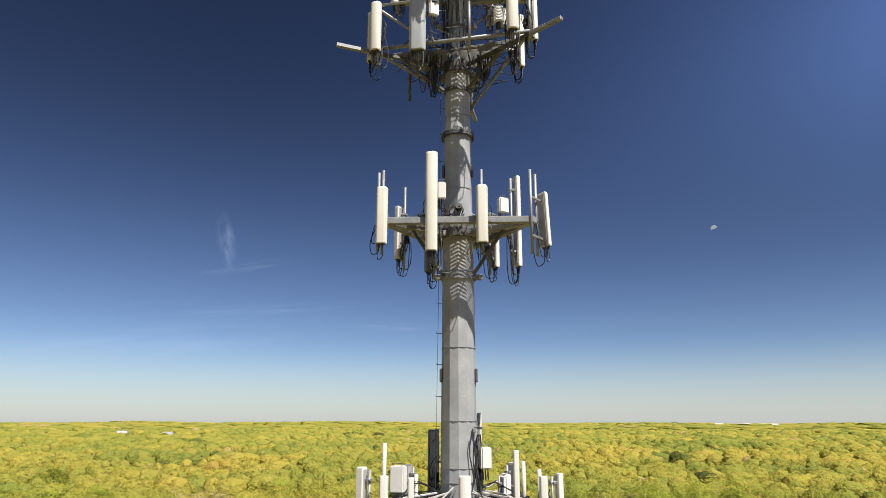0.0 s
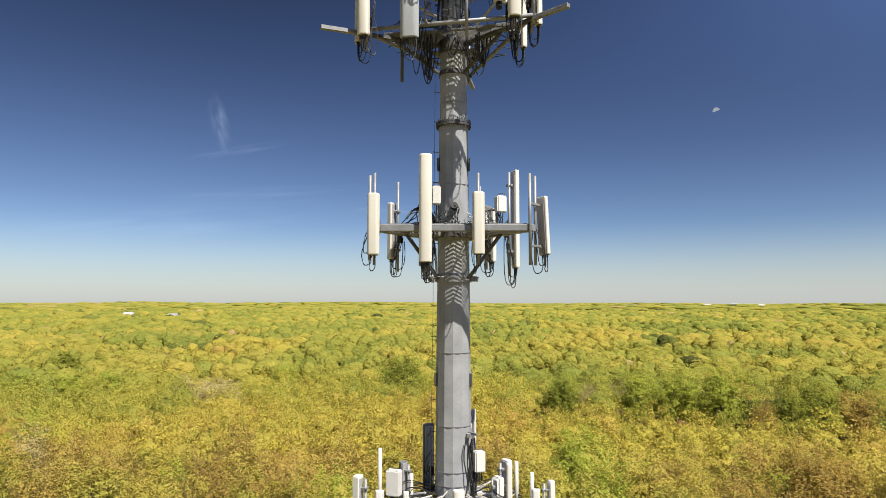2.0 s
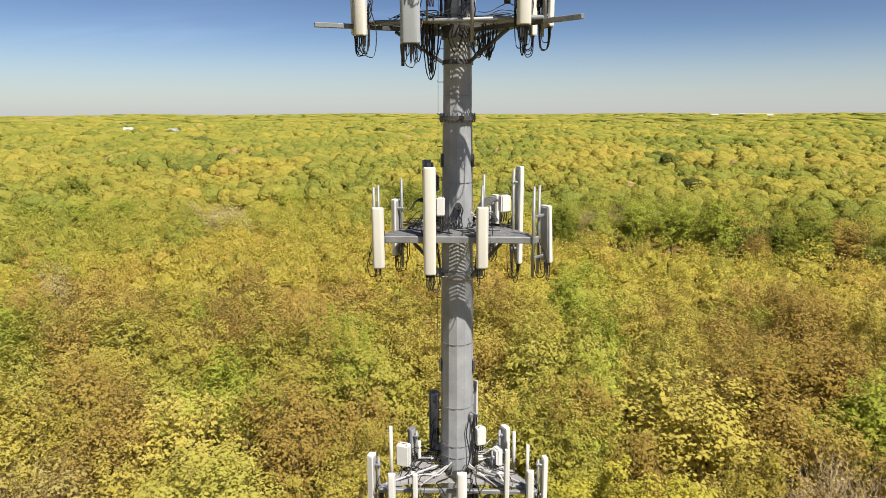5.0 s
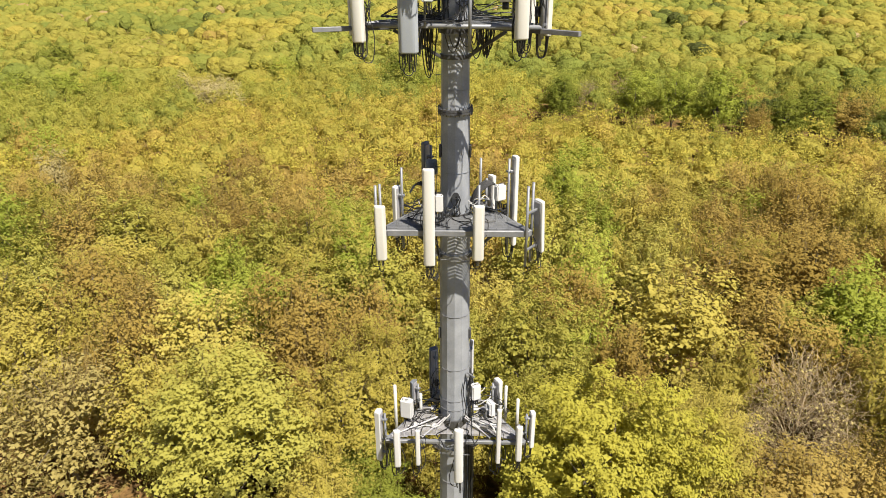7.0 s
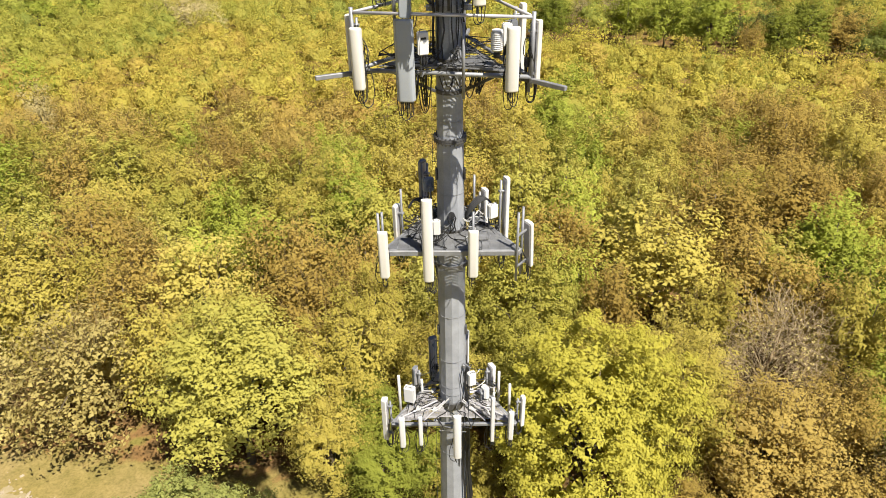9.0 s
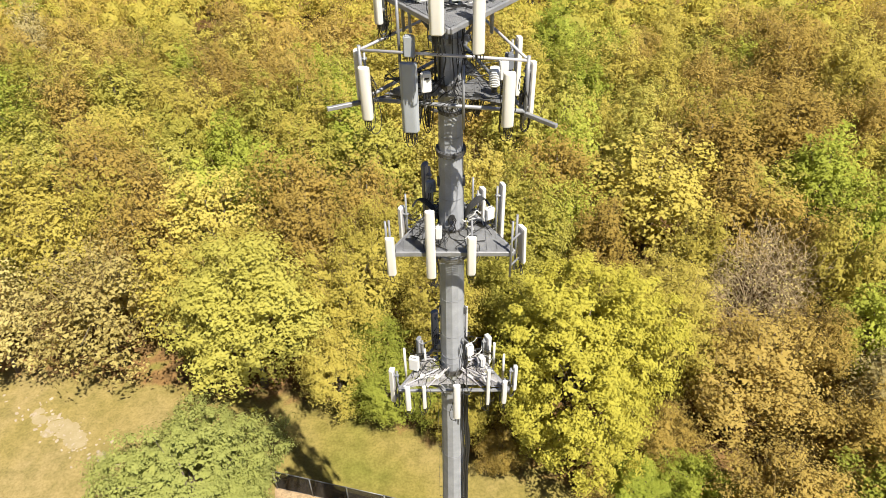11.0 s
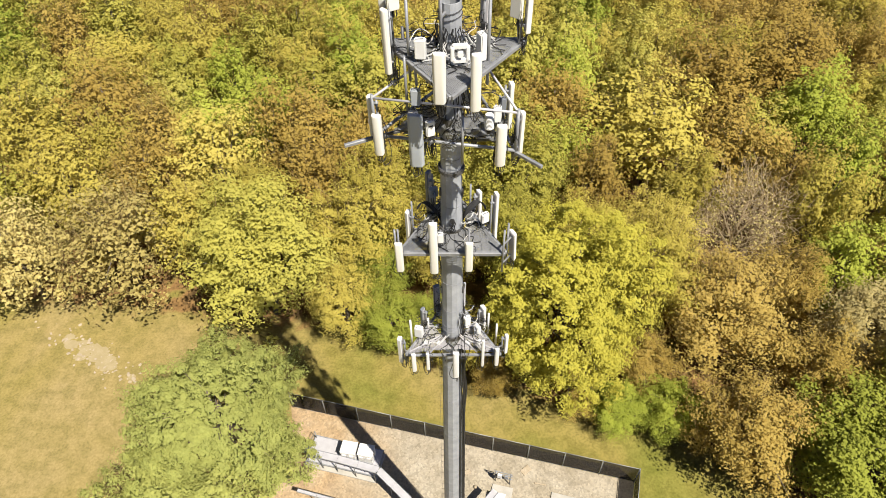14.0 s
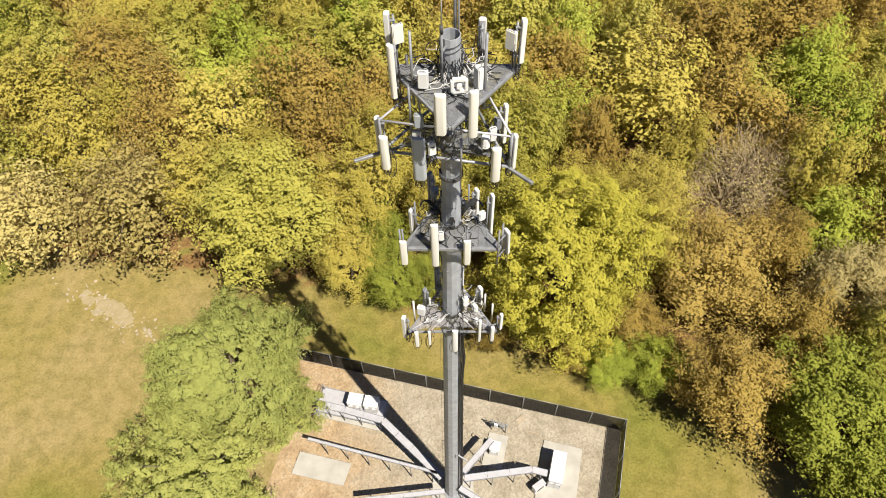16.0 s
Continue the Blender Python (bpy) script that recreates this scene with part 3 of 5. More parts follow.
# ---- antenna parts ----
def radome(w, d, h, round_front):
    """A panel cover: flat back, rounded front (towards -y), shallow end lips."""
    prof = [(-w / 2 + 0.015, d / 2), (-w / 2, d / 2 - 0.015)]
    n = 8
    for k in range(n + 1):
        u = k / n * 2 - 1
        bulge = d * (0.5 if round_front else 0.88)
        e = (1 - abs(u) ** (2.2 if round_front else 7)) ** 0.6
        prof.append((u * w / 2, d / 2 - 0.015 - (d - bulge) - (bulge - 0.015) * e if round_front else d / 2 - 0.03 - (d - 0.03) * e))
    prof += [(w / 2, d / 2 - 0.015), (w / 2 - 0.015, d / 2)]
    bm = bmesh.new()
    rows = [(0.0, 0.93), (0.025, 1.0), (h - 0.04, 1.0), (h - 0.012, 0.96), (h, 0.86)]
    rings = [[bm.verts.new((x * s, y * s, z)) for x, y in prof] for z, s in rows]
    for a, b in zip(rings, rings[1:]):
        for k in range(len(prof)):
            bm.faces.new((a[k], a[(k + 1) % len(prof)], b[(k + 1) % len(prof)], b[k])).smooth = 2 < k < n + 1
    bm.faces.new(rings[0][::-1])
    bm.faces.new(rings[-1])
    bmesh.ops.remove_doubles(bm, verts=bm.verts[:], dist=0.0005)
    bmesh.ops.recalc_face_normals(bm, faces=bm.faces[:])
    return bm


CABLE_RNG = random.Random(11)


ARRAY = {"tri": [], "z": 0.0}


def nearest_on(tri, x, y):
    best = None
    for k in range(len(tri)):
        a, b = Vector(tri[k]), Vector(tri[(k + 1) % len(tri)])
        t = min(max((Vector((x, y)) - a).dot(b - a) / (b - a).length_squared, 0), 1)
        q = a.lerp(b, t)
        d = (q - Vector((x, y))).length
        if best is None or d < best[0]:
            best = (d, q)
    return best[1]


def hold(root, x, y, z0, z1):
    """A bar from a thing at (x, y) to the face beam of the array it hangs on."""
    if not ARRAY["tri"]:
        return
    q = nearest_on(ARRAY["tri"], x, y)
    z = min(max(ARRAY["z"], z0), z1)
    back = root.matrix_world.inverted()
    a, b = back @ Vector((x, y, z)), back @ Vector((q.x, q.y, ARRAY["z"]))
    if (a - b).length > 0.02:
        part("standoff_bar", bar(a, b, 0.06, 0.06, bevel=0.008), M["galv"], root)


def panel_antenna(x, y, z0, z1, dx, dy, w=0.27, d=0.13, mat="cream", round_front=False, pipe=(0.2, -0.06), ports=4, label="", cables=True, tilt=0.0, tangle=0, group="panel antennas on the tower"):
    """A panel antenna on its pipe, its front looking along (dx, dy). pipe: how far the pipe passes it below and above; None: no pipe."""
    h = z1 - z0
    root = thing("panel_antenna", label or "white panel antenna clamped to a galvanised pipe", "antenna", facing(x, y, z0, dx, dy) @ pose(0, 0, 0, tilt, 0, 0), group)
    body = part("radome", radome(w, d, h, round_front), M[mat], root)
    part("back_plate", box((w * 0.72, 0.018, h * 0.94), (0, d / 2 + 0.007, h / 2), bevel=0.005), M["tray"], body, "grey metal back plate")
    part("end_plate", box((w * 0.8, d * 0.6, 0.02), (0, 0.01, -0.008), bevel=0.006), M["steel"], body)
    for k in range(ports):
        px = (k - (ports - 1) / 2) * w * 0.7 / max(ports, 1)
        part("connector", tube([(px, 0.01, -0.07), (px, 0.01, 0.0)], 0.017, 6), M["black"], body)
        if cables:
            c = CABLE_RNG
            drop = c.uniform(0.14, 0.42)
            back = d / 2 + c.uniform(0.08, 0.2)
            side = c.uniform(-0.2, 0.2)
            pts = [(px, 0.01, -0.06), (px, 0.02, -0.06 - drop * 0.7), (px + side * 0.4, 0.06, -0.06 - drop), (px + side, back * 0.8, -0.05 - drop * 0.9),
                   (px + side * 1.2, back, 0.1), (side * 0.6, back + 0.05, h * c.uniform(0.3, 0.5))]
            part("jumper_cable", tube(slack(pts, 3), 0.011, 5), M["black"], root)
    if pipe is not None:
        py = d / 2 + 0.11
        part("mount_pipe", tube([(0, py, -pipe[0]), (0, py, h + pipe[1])], 0.032, 10), M["galv"], root)
        for zz in (0.16 * h, 0.84 * h):
            clamp = part("clamp", box((0.11, 0.10, 0.06), (0, d / 2 + 0.05, zz), bevel=0.01), M["galv"], root)
            part("clamp_bolt", tube([(-0.07, py, zz), (0.07, py, zz)], 0.008, 6), M["steel"], clamp)
            part("clamp_jaw", box((0.12, 0.03, 0.06), (0, py + 0.04, zz), bevel=0.008), M["galv"], clamp)
        for k in range(tangle):
            c = CABLE_RNG
            z = h * c.uniform(0.05, 0.55)
            sx = c.choice((-1, 1)) * c.uniform(0.06, 0.24)
            pts = [(c.uniform(-0.08, 0.08), py, z), (sx * 0.7, py - 0.03, z - 0.16), (sx, py + c.uniform(-0.06, 0.1), z + c.uniform(-0.1, 0.12)),
                   (sx * 0.8, py + 0.06, z + c.uniform(0.15, 0.3)), (0.0, py + 0.05, z + c.uniform(0.2, 0.45))]
            part("cable_loop", tube(slack(pts, 4), 0.011, 5), M["black"], root)
        if tangle:
            part("junction_box", box((0.12, 0.09, 0.2), (0.02, py + 0.07, h * 0.35), bevel=0.012), M["black"], root)
        spot = root.matrix_world @ Vector((0, py, 0))
        hold(root, spot.x, spot.y, z0 - pipe[0] + 0.03, z1 + pipe[1] - 0.03)
    return root


def radio_unit(x, y, z, dx, dy, w=0.28, d=0.18, h=0.42, mat="white", label="white remote radio unit with cooling fins", slot=False):
    root = thing("radio_unit", label, "radio unit", facing(x, y, z, dx, dy), "radio units on the tower")
    body = part("housing", box((w, d, h), (0, 0, h / 2), bevel=0.025, segments=2), M[mat], root)
    for k in range(7):
        part("fin", box((0.008, 0.03, h * 0.84), ((k - 3) * w * 0.12, d / 2 + 0.012, h / 2)), M[mat], body)
    part("handle", tube([(-w * 0.3, -d * 0.3, h - 0.01), (-w * 0.3, -d * 0.3, h + 0.05), (w * 0.3, -d * 0.3, h + 0.05), (w * 0.3, -d * 0.3, h - 0.01)], 0.009, 6), M["steel"], root)
    if slot:
        part("vent_slot", box((w * 0.5, 0.006, 0.045), (0, -d / 2 - 0.001, h * 0.72)), M["black"], body)
    for k in range(3):
        px = (k - 1) * w * 0.25
        part("jumper_cable", tube(slack([(px, 0, 0.01), (px, 0.01, -0.14), (px + 0.04, 0.08, -0.24), (px + 0.1, 0.2, -0.2), (px + 0.12, 0.3, 0.0)], 3), 0.011, 5), M["black"], root)
    part("bracket", box((w * 0.4, 0.1, 0.08), (0, d / 2 + 0.06, h * 0.5), bevel=0.01), M["galv"], root)
    spot = root.matrix_world @ Vector((0, d / 2 + 0.09, 0))
    part("pole_mount", tube([(0, d / 2 + 0.09, min(0, ARRAY["z"] - z)), (0, d / 2 + 0.09, h * 0.9)], 0.025, 8), M["galv"], root)
    hold(root, spot.x, spot.y, z - 2, z + h)
    return root


def inside(px, py, tri):
    s = [(tri[(k + 1) % 3][0] - tri[k][0]) * (py - tri[k][1]) - (tri[(k + 1) % 3][1] - tri[k][1]) * (px - tri[k][0]) for k in range(3)]
    return all(v >= 0 for v in s) or all(v <= 0 for v in s)


def grating(tri, z, hole, pitch=0.075, along=0.0):
    """Open bar grating cut to a triangle, with a hole for the pole."""
    bm = bmesh.new()
    c, s = math.cos(along), math.sin(along)
    for step, size, turn in ((pitch, (0.020, 0.020), 0), (0.3, (0.02, 0.02), 1)):
        v = -2.6
        while v < 2.6:
            run, u = None, -2.8
            while u < 2.8:
                px, py = (u, v) if not turn else (v, u)
                qx, qy = px * c - py * s, px * s + py * c
                ok = inside(qx, qy, tri) and math.hypot(qx, qy) > hole
                if ok and run is None:
                    run = (qx, qy)
                if not ok and run is not None:
                    if math.hypot(last[0] - run[0], last[1] - run[1]) > 0.08:
                        bar((*run, z), (*last, z), *size, bm)
                    run = None
                last = (qx, qy)
                u += 0.03
            v += step
    return bm


def wing_plates(tri, near, half):
    """A triangle for each corner, wide at the pole and running out to the corner."""
    out = []
    for x, y in tri:
        d = math.hypot(x, y)
        ux, uy = x / d, y / d
        out.append([(x * 0.97, y * 0.97), (ux * near - uy * half, uy * near + ux * half), (ux * near + uy * half, uy * near - ux * half)])
    return out


def platform(tri, z, collar_z, label, beam=0.13, pitch=0.047, along=0.0, struts=True, hole=0.5, wings=False):
    root = thing("antenna_platform", label, "platform")
    r = pole_r(z)
    if wings:
        for wing in wing_plates(tri, 0.52, 0.8):
            part("grating", grating(wing, z + beam / 2 + 0.02, hole, pitch, along), M["tray"], root, "pale galvanised bar grating wing")
    else:
        part("grating", grating(tri, z + beam / 2 + 0.02, hole, pitch, along), M["galv"], root, "open galvanised bar grating")
    part("collar", ring(r + 0.004, z, 0.22, 0.05), M["steel"], root)
    part("lower_collar", ring(r + 0.004, collar_z, 0.16, 0.05), M["galv"], root)
    for side in (-1, 1):
        part("clamp_flange", box((0.2, 0.1, 0.13), (side * (r + 0.12), -0.06, collar_z), bevel=0.01), M["galv"], root)
        for dz in (-0.04, 0.04):
            part("clamp_bolt", tube([(side * (r + 0.15), -0.2, collar_z + dz), (side * (r + 0.15), 0.1, collar_z + dz)], 0.014, 6), M["wire"], root)
    for k in range(3):
        a, b = tri[k], tri[(k + 1) % 3]
        part("face_beam", bar((*a, z), (*b, z), beam, beam, bevel=0.012), M["galv"], root)
        la = math.hypot(*a)
        part("radial_arm", bar((a[0] / la * (r + 0.03), a[1] / la * (r + 0.03), z - 0.02), (*a, z - 0.02), beam, beam * 0.95, bevel=0.012), M["galv"], root)
        for side in (-1, 1):
            off = (-a[1] / la * 0.1 * side, a[0] / la * 0.1 * side)
            part("collar_stud", tube([(a[0] / la * (r + 0.06) + off[0] * 3, a[1] / la * (r + 0.06) + off[1] * 3, collar_z + 0.03 * side),
                                      (a[0] / la * (r + 0.22) + off[0] * 2, a[1] / la * (r + 0.22) + off[1] * 2, collar_z + 0.03 * side)], 0.012, 6), M["galv"], root)
        if struts:
            # shade under the platform is put into the brace's dark steel colour
            part("knee_brace", bar((a[0] / la * (r + 0.06), a[1] / la * (r + 0.06), collar_z), (a[0] * 0.62, a[1] * 0.62, z - beam / 2), 0.07, 0.07, bevel=0.008), M["steel"], root)
    return root


def hanging_cables(count, z, spread, seed, label, low=0.06, mat="black"):
    """Loose cables that lie over a platform from the pole out to the antennas, in slack curves."""
    root = thing("platform_cables", label, "cables")
    rng = random.Random(seed)
    for k in range(count):
        a = rng.uniform(0, 2 * math.pi)
        b = a + rng.uniform(-0.9, 0.9)
        pts, n = [], 6
        rise = rng.uniform(0.05, 0.22) if rng.random() < 0.25 else 0.02
        for j in range(n):
            u = j / (n - 1)
            r = 0.46 + (spread - 0.46) * u
            w = a + (b - a) * u + rng.uniform(-0.18, 0.18)
            h = z + 0.02 + 0.03 * rng.random() + rise * math.sin(math.pi * u) * 2 - low * math.sin(math.pi * u)
            pts.append((r * math.cos(w), r * math.sin(w), h))
        pts[0] = (pts[0][0], pts[0][1], z + rng.uniform(0.0, 0.3))
        part("cable", tube(slack(pts, 3), rng.choice((0.009, 0.012, 0.016)), 5), M[mat], root)
    return root


R, L = (0.87, 0.49), (-0.87, 0.49)          # outward from the right and left rear faces
FRONT = (0.0, -1.0)

rngp = random.Random(6)

# ---- lowest array ----
ARRAY["tri"], ARRAY["z"] = [(-1.9, -1.2), (1.95, -1.2), (0, 1.9)], 26.72
platform(ARRAY["tri"], ARRAY["z"], 25.7, "lowest triangular antenna platform of white-grey galvanised steel", beam=0.10, pitch=0.05, hole=0.5, wings=True)
panel_antenna(-2.12, -0.92, 25.87, 27.53, -0.95, 0.25, 0.26, 0.17, "white", label="white panel antenna at the corner of the lowest platform", tangle=3)
panel_antenna(-1.55, -1.62, 26.2, 27.4, *FRONT, 0.19, 0.12, "white", tangle=3)
panel_antenna(-0.99, -1.55, 26.2, 27.36, *FRONT, 0.13, 0.09, "white", label="slim white panel antenna", tangle=3)
panel_antenna(0.13, -1.55, 25.62, 27.4, *FRONT, 0.25, 0.14, "white", round_front=True, label="long white panel antenna with a rounded front", tangle=3)
panel_antenna(1.22, -1.32, 26.1, 27.9, *FRONT, 0.13, 0.10, "white", label="slim white panel antenna", tangle=3)
panel_antenna(1.78, -1.38, 26.25, 27.39, *FRONT, 0.18, 0.12, "white", tangle=3)
panel_antenna(2.2, -0.72, 26.2, 27.4, 0.9, 0.2, 0.2, 0.13, "white", tangle=3)
panel_antenna(1.3, 0.60, 26.2, 27.55, *R, 0.32, 0.16, "white", label="broad white panel antenna seen from behind", tangle=3)
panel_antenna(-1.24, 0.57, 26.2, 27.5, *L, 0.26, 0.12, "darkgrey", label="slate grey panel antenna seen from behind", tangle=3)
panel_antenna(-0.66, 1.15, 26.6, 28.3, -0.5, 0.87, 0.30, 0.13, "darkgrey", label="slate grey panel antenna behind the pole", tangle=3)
panel_antenna(0.50, 0.95, 27.2, 28.7, 0.5, 0.87, 0.12, 0.08, "white", label="slim white panel antenna behind the pole", tangle=3)
radio_unit(-1.36, -0.40, 26.95, -0.3, -0.95, 0.34, 0.22, 0.58)
radio_unit(0.60, -0.20, 27.45, 0.35, -0.94, 0.25, 0.2, 0.48, label="white radio unit strapped beside the pole")
radio_unit(1.05, -0.2, 26.9, *R, 0.26, 0.16, 0.45)
for px, py, lo, hi in ((-1.68, -0.42, 26.0, 28.02), (1.82, -0.22, 26.0, 27.45), (-1.0, 0.2, 26.1, 27.3), (1.5, 0.2, 26.2, 27.6)):
    solo("mount_pipe", tube([(px, py, lo), (px, py, hi)], 0.045, 10), M["wire"], "upright galvanised mounting pipe", "pipe", "mounting pipes")
for k, (x, y) in enumerate(((-1.75, -1.1), (1.8, -1.1), (-0.9, -1.15), (1.0, -1.15), (-1.0, 0.2), (1.0, 0.2))):
    solo("outrigger", bar((x * 0.28, y * 0.28 - 0.1, 26.95), (x, y, 26.82), 0.04, 0.04, bevel=0.006), M["tray"], "pale angled steel outrigger of the lowest platform", "outrigger", "outriggers")
    solo("splice_plate", box((0.2, 0.14, 0.02), (x * 0.62, y * 0.62, 26.88), (rngp.uniform(-12, 12), rngp.uniform(-12, 12), rngp.uniform(0, 180))), M["wire"], "pale bolted splice plate on the lowest platform", "plate", "splice plates")
hanging_cables(46, 26.8, 1.6, 3, "tangle of black cables on the lowest platform")
hanging_cables(11, 26.82, 1.5, 13, "pale cables looped over the lowest platform", mat="wire")

# ---- middle array ----
ARRAY["tri"], ARRAY["z"] = [(-1.75, -1.28), (1.78, -1.32), (0, 1.75)], 33.02
platform(ARRAY["tri"], ARRAY["z"], 31.93, "middle triangular antenna platform of galvanised steel with bar grating", beam=0.15)
panel_antenna(-1.75, -1.54, 32.41, 33.77, -0.05, -1, 0.27, 0.13, "cream", pipe=(0.22, 0.48), ports=2, tangle=3)
panel_antenna(-0.60, -1.50, 32.25, 34.65, *FRONT, 0.275, 0.14, "cream", round_front=True, ports=6, label="tall cream panel antenna with a rounded front", tangle=3)
panel_antenna(0.565, -1.56, 32.42, 33.79, *FRONT, 0.27, 0.13, "cream", pipe=(0.22, 0.45), ports=2, tangle=3)
panel_antenna(2.08, -1.0, 32.45, 33.76, 0.86, 0.5, 0.34, 0.12, "white", pipe=None, label="white panel antenna turned away on the corner of the middle platform", tilt=-3, tangle=3)
panel_antenna(1.50, -0.03, 32.2, 34.56, 0.93, 0.36, 0.26, 0.12, "white", label="tall white panel antenna on the side of the middle platform", tangle=3)
panel_antenna(0.98, 0.95, 32.4, 33.76, *R, 0.27, 0.13, "white", tangle=3)
panel_antenna(-1.50, -0.03, 32.4, 33.77, -0.9, 0.4, 0.27, 0.13, "white", pipe=(0.3, 0.5), tangle=3)
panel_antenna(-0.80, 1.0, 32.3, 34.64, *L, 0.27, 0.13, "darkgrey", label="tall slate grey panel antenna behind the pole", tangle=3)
radio_unit(1.12, -0.30, 33.5, 0.5, -0.85, 0.27, 0.17, 0.40)
radio_unit(-0.37, -1.28, 33.55, *FRONT, 0.2, 0.14, 0.42)
radio_unit(-0.62, 0.55, 33.9, -0.3, 0.9, 0.3, 0.16, 0.4, "grey", "grey remote radio unit in the shade of the pole")
for px, py, lo, hi in ((1.70, -1.41, 32.19, 34.22), (1.85, -1.10, 32.2, 34.22), (-1.85, -1.33, 32.3, 34.2), (0.66, 0.7, 32.6, 34.3)):
    solo("mount_pipe", tube([(px, py, lo), (px, py, hi)], 0.034, 10), M["galv"], "upright galvanised mounting pipe", "pipe", "mounting pipes")
solo("pipe_bracket", bar((1.70, -1.41, 33.55), (2.0, -1.03, 33.55), 0.05, 0.06, bevel=0.01), M["galv"], "galvanised bracket between pipe and antenna", "bracket")
solo("pipe_bracket", bar((1.70, -1.41, 32.62), (2.0, -1.03, 32.62), 0.05, 0.06, bevel=0.01), M["galv"], "galvanised bracket between pipe and antenna", "bracket")
hanging_cables(44, 33.13, 1.35, 5, "tangle of black cables on the middle platform")
hanging_cables(8, 33.2, 1.0, 15, "pale cables looped over the middle platform", mat="wire")

bowed = thing("platform_cables", "thick black cable bundles bowed up over the middle platform", "cables")
for k in range(9):
    side = 1 if k < 5 else -1
    sway = 0.035 * (k % 5)
    path = [(side * 0.36, 0.05 + sway, 33.16), (side * 0.52, 0.15 + sway, 33.42 + sway), (side * 0.78, 0.32 + sway, 33.62 + sway), (side * 1.02, 0.48, 33.66), (side * 1.18, 0.5 - sway, 33.45)]
    part("cable", tube(slack(path, 4), 0.024, 6), M["black"], bowed)

# ---- third array: pipe frame on three standoff arms ----
AL, AR, AB = (-0.917, -0.40), (0.73, -0.685), (0.17, 0.985)
frame3 = thing("pipe_mount", "galvanised pipe frame on three square standoff arms", "mount frame")
for (ax, ay), far in ((AL, 3.3), (AR, 3.38), (AB, 3.2)):
    # inner arm darker than its galvanised end: shade under the frame as colour
    part("standoff_arm", bar((ax * 0.36, ay * 0.36, 37.64), (ax * 2.45, ay * 2.45, 37.64), 0.09, 0.09, bevel=0.01), M["steel"], frame3)
    part("arm_end", bar((ax * 2.45, ay * 2.45, 37.65), (ax * far, ay * far, 37.65), 0.10, 0.10, bevel=0.01), M["galv"], frame3, "square galvanised tube end")
    # brace darkened in the same way for shade below the frame
    part("knee_brace", bar((ax * 0.38, ay * 0.38, 36.95), (ax * 1.5, ay * 1.5, 37.58), 0.07, 0.07, bevel=0.008), M["steel"], frame3)
ends = [(AL[0] * 2.35, AL[1] * 2.35), (AR[0] * 2.45, AR[1] * 2.45), (AB[0] * 2.4, AB[1] * 2.4)]
ARRAY["tri"], ARRAY["z"] = ends, 37.72
for k in range(3):
    a, b = ends[k], ends[(k + 1) % 3]
    part("face_pipe", tube([(*a, 37.72), (*b, 37.72)], 0.05, 10), M["galv"], frame3)
    part("upper_face_pipe", tube([(*a, 38.99), (*b, 38.99)], 0.036, 10), M["tray"], frame3)
    part("corner_post", tube([(*a, 37.5), (*a, 39.1)], 0.045, 10), M["galv"], frame3)
part("collar", ring(pole_r(37.6) + 0.004, 37.62, 0.3, 0.05), M["steel"], frame3)
part("lower_collar", ring(pole_r(36.95) + 0.004, 36.95, 0.1, 0.03), M["steel"], frame3)
for wing in wing_plates([(AL[0] * 1.9, AL[1] * 1.9), (AR[0] * 2.0, AR[1] * 2.0), (AB[0] * 1.9, AB[1] * 1.9)], 0.38, 0.8):
    part("grating", grating(wing, 37.74, 0.36, 0.05, -0.16), M["galv"], frame3, "open galvanised bar grating wing")
panel_antenna(-2.04, -1.42, 37.41, 38.76, -0.25, -0.97, 0.27, 0.17, "cream", round_front=True, tangle=7)
panel_antenna(-2.26, -0.72, 37.5, 38.9, -0.97, 0.1, 0.26, 0.15, "cream", round_front=True, tangle=7)
panel_antenna(-0.97, -1.72, 37.22, 38.99, -0.12, -1, 0.42, 0.14, "grey", ports=6, label="broad blue-grey panel antenna", tangle=7)
panel_antenna(1.34, -2.08, 37.53, 38.88, 0.05, -1, 0.28, 0.17, "cream", round_front=True, tangle=7)
panel_antenna(1.93, -1.52, 37.55, 38.9, 0.9, 0.3, 0.2, 0.13, "cream", round_front=True, tangle=7)
panel_antenna(1.70, -0.33, 37.5, 39.02, 0.95, 0.2, 0.24, 0.13, "cream", tangle=7)
radio_unit(-0.57, -1.62, 38.22, 0.35, -0.94, 0.24, 0.14, 0.5, label="white radio unit with a dark slot in its front", slot=True)
radio_unit(-1.05, -1.0, 38.2, -0.3, -0.9, 0.26, 0.16, 0.42)
radio_unit(1.28, -1.05, 38.25, 0.2, -0.97, 0.22, 0.16, 0.5)
radio_unit(1.45, -0.6, 38.3, 0.4, -0.9, 0.2, 0.16, 0.42, "darkgrey", "dark remote radio unit with cooling fins")


def finned_radio(x, y, z):
    root = thing("finned_radio", "white round radio unit ribbed like a stack of discs", "radio unit", pose(x, y, z))
    body = part("housing", tube([(0, 0, 0), (0, 0, 0.42), (0, 0, 0.46)], 0.115, 16), M["white"], root)
    for k in range(9):
        part("rib", tube([(0, 0, 0.03 + 0.043 * k), (0, 0, 0.05 + 0.043 * k)], 0.135, 16), M["white"], body)
    part("foot", tube([(0, 0, -0.15), (0, 0, 0)], 0.07, 10), M["black"], root)


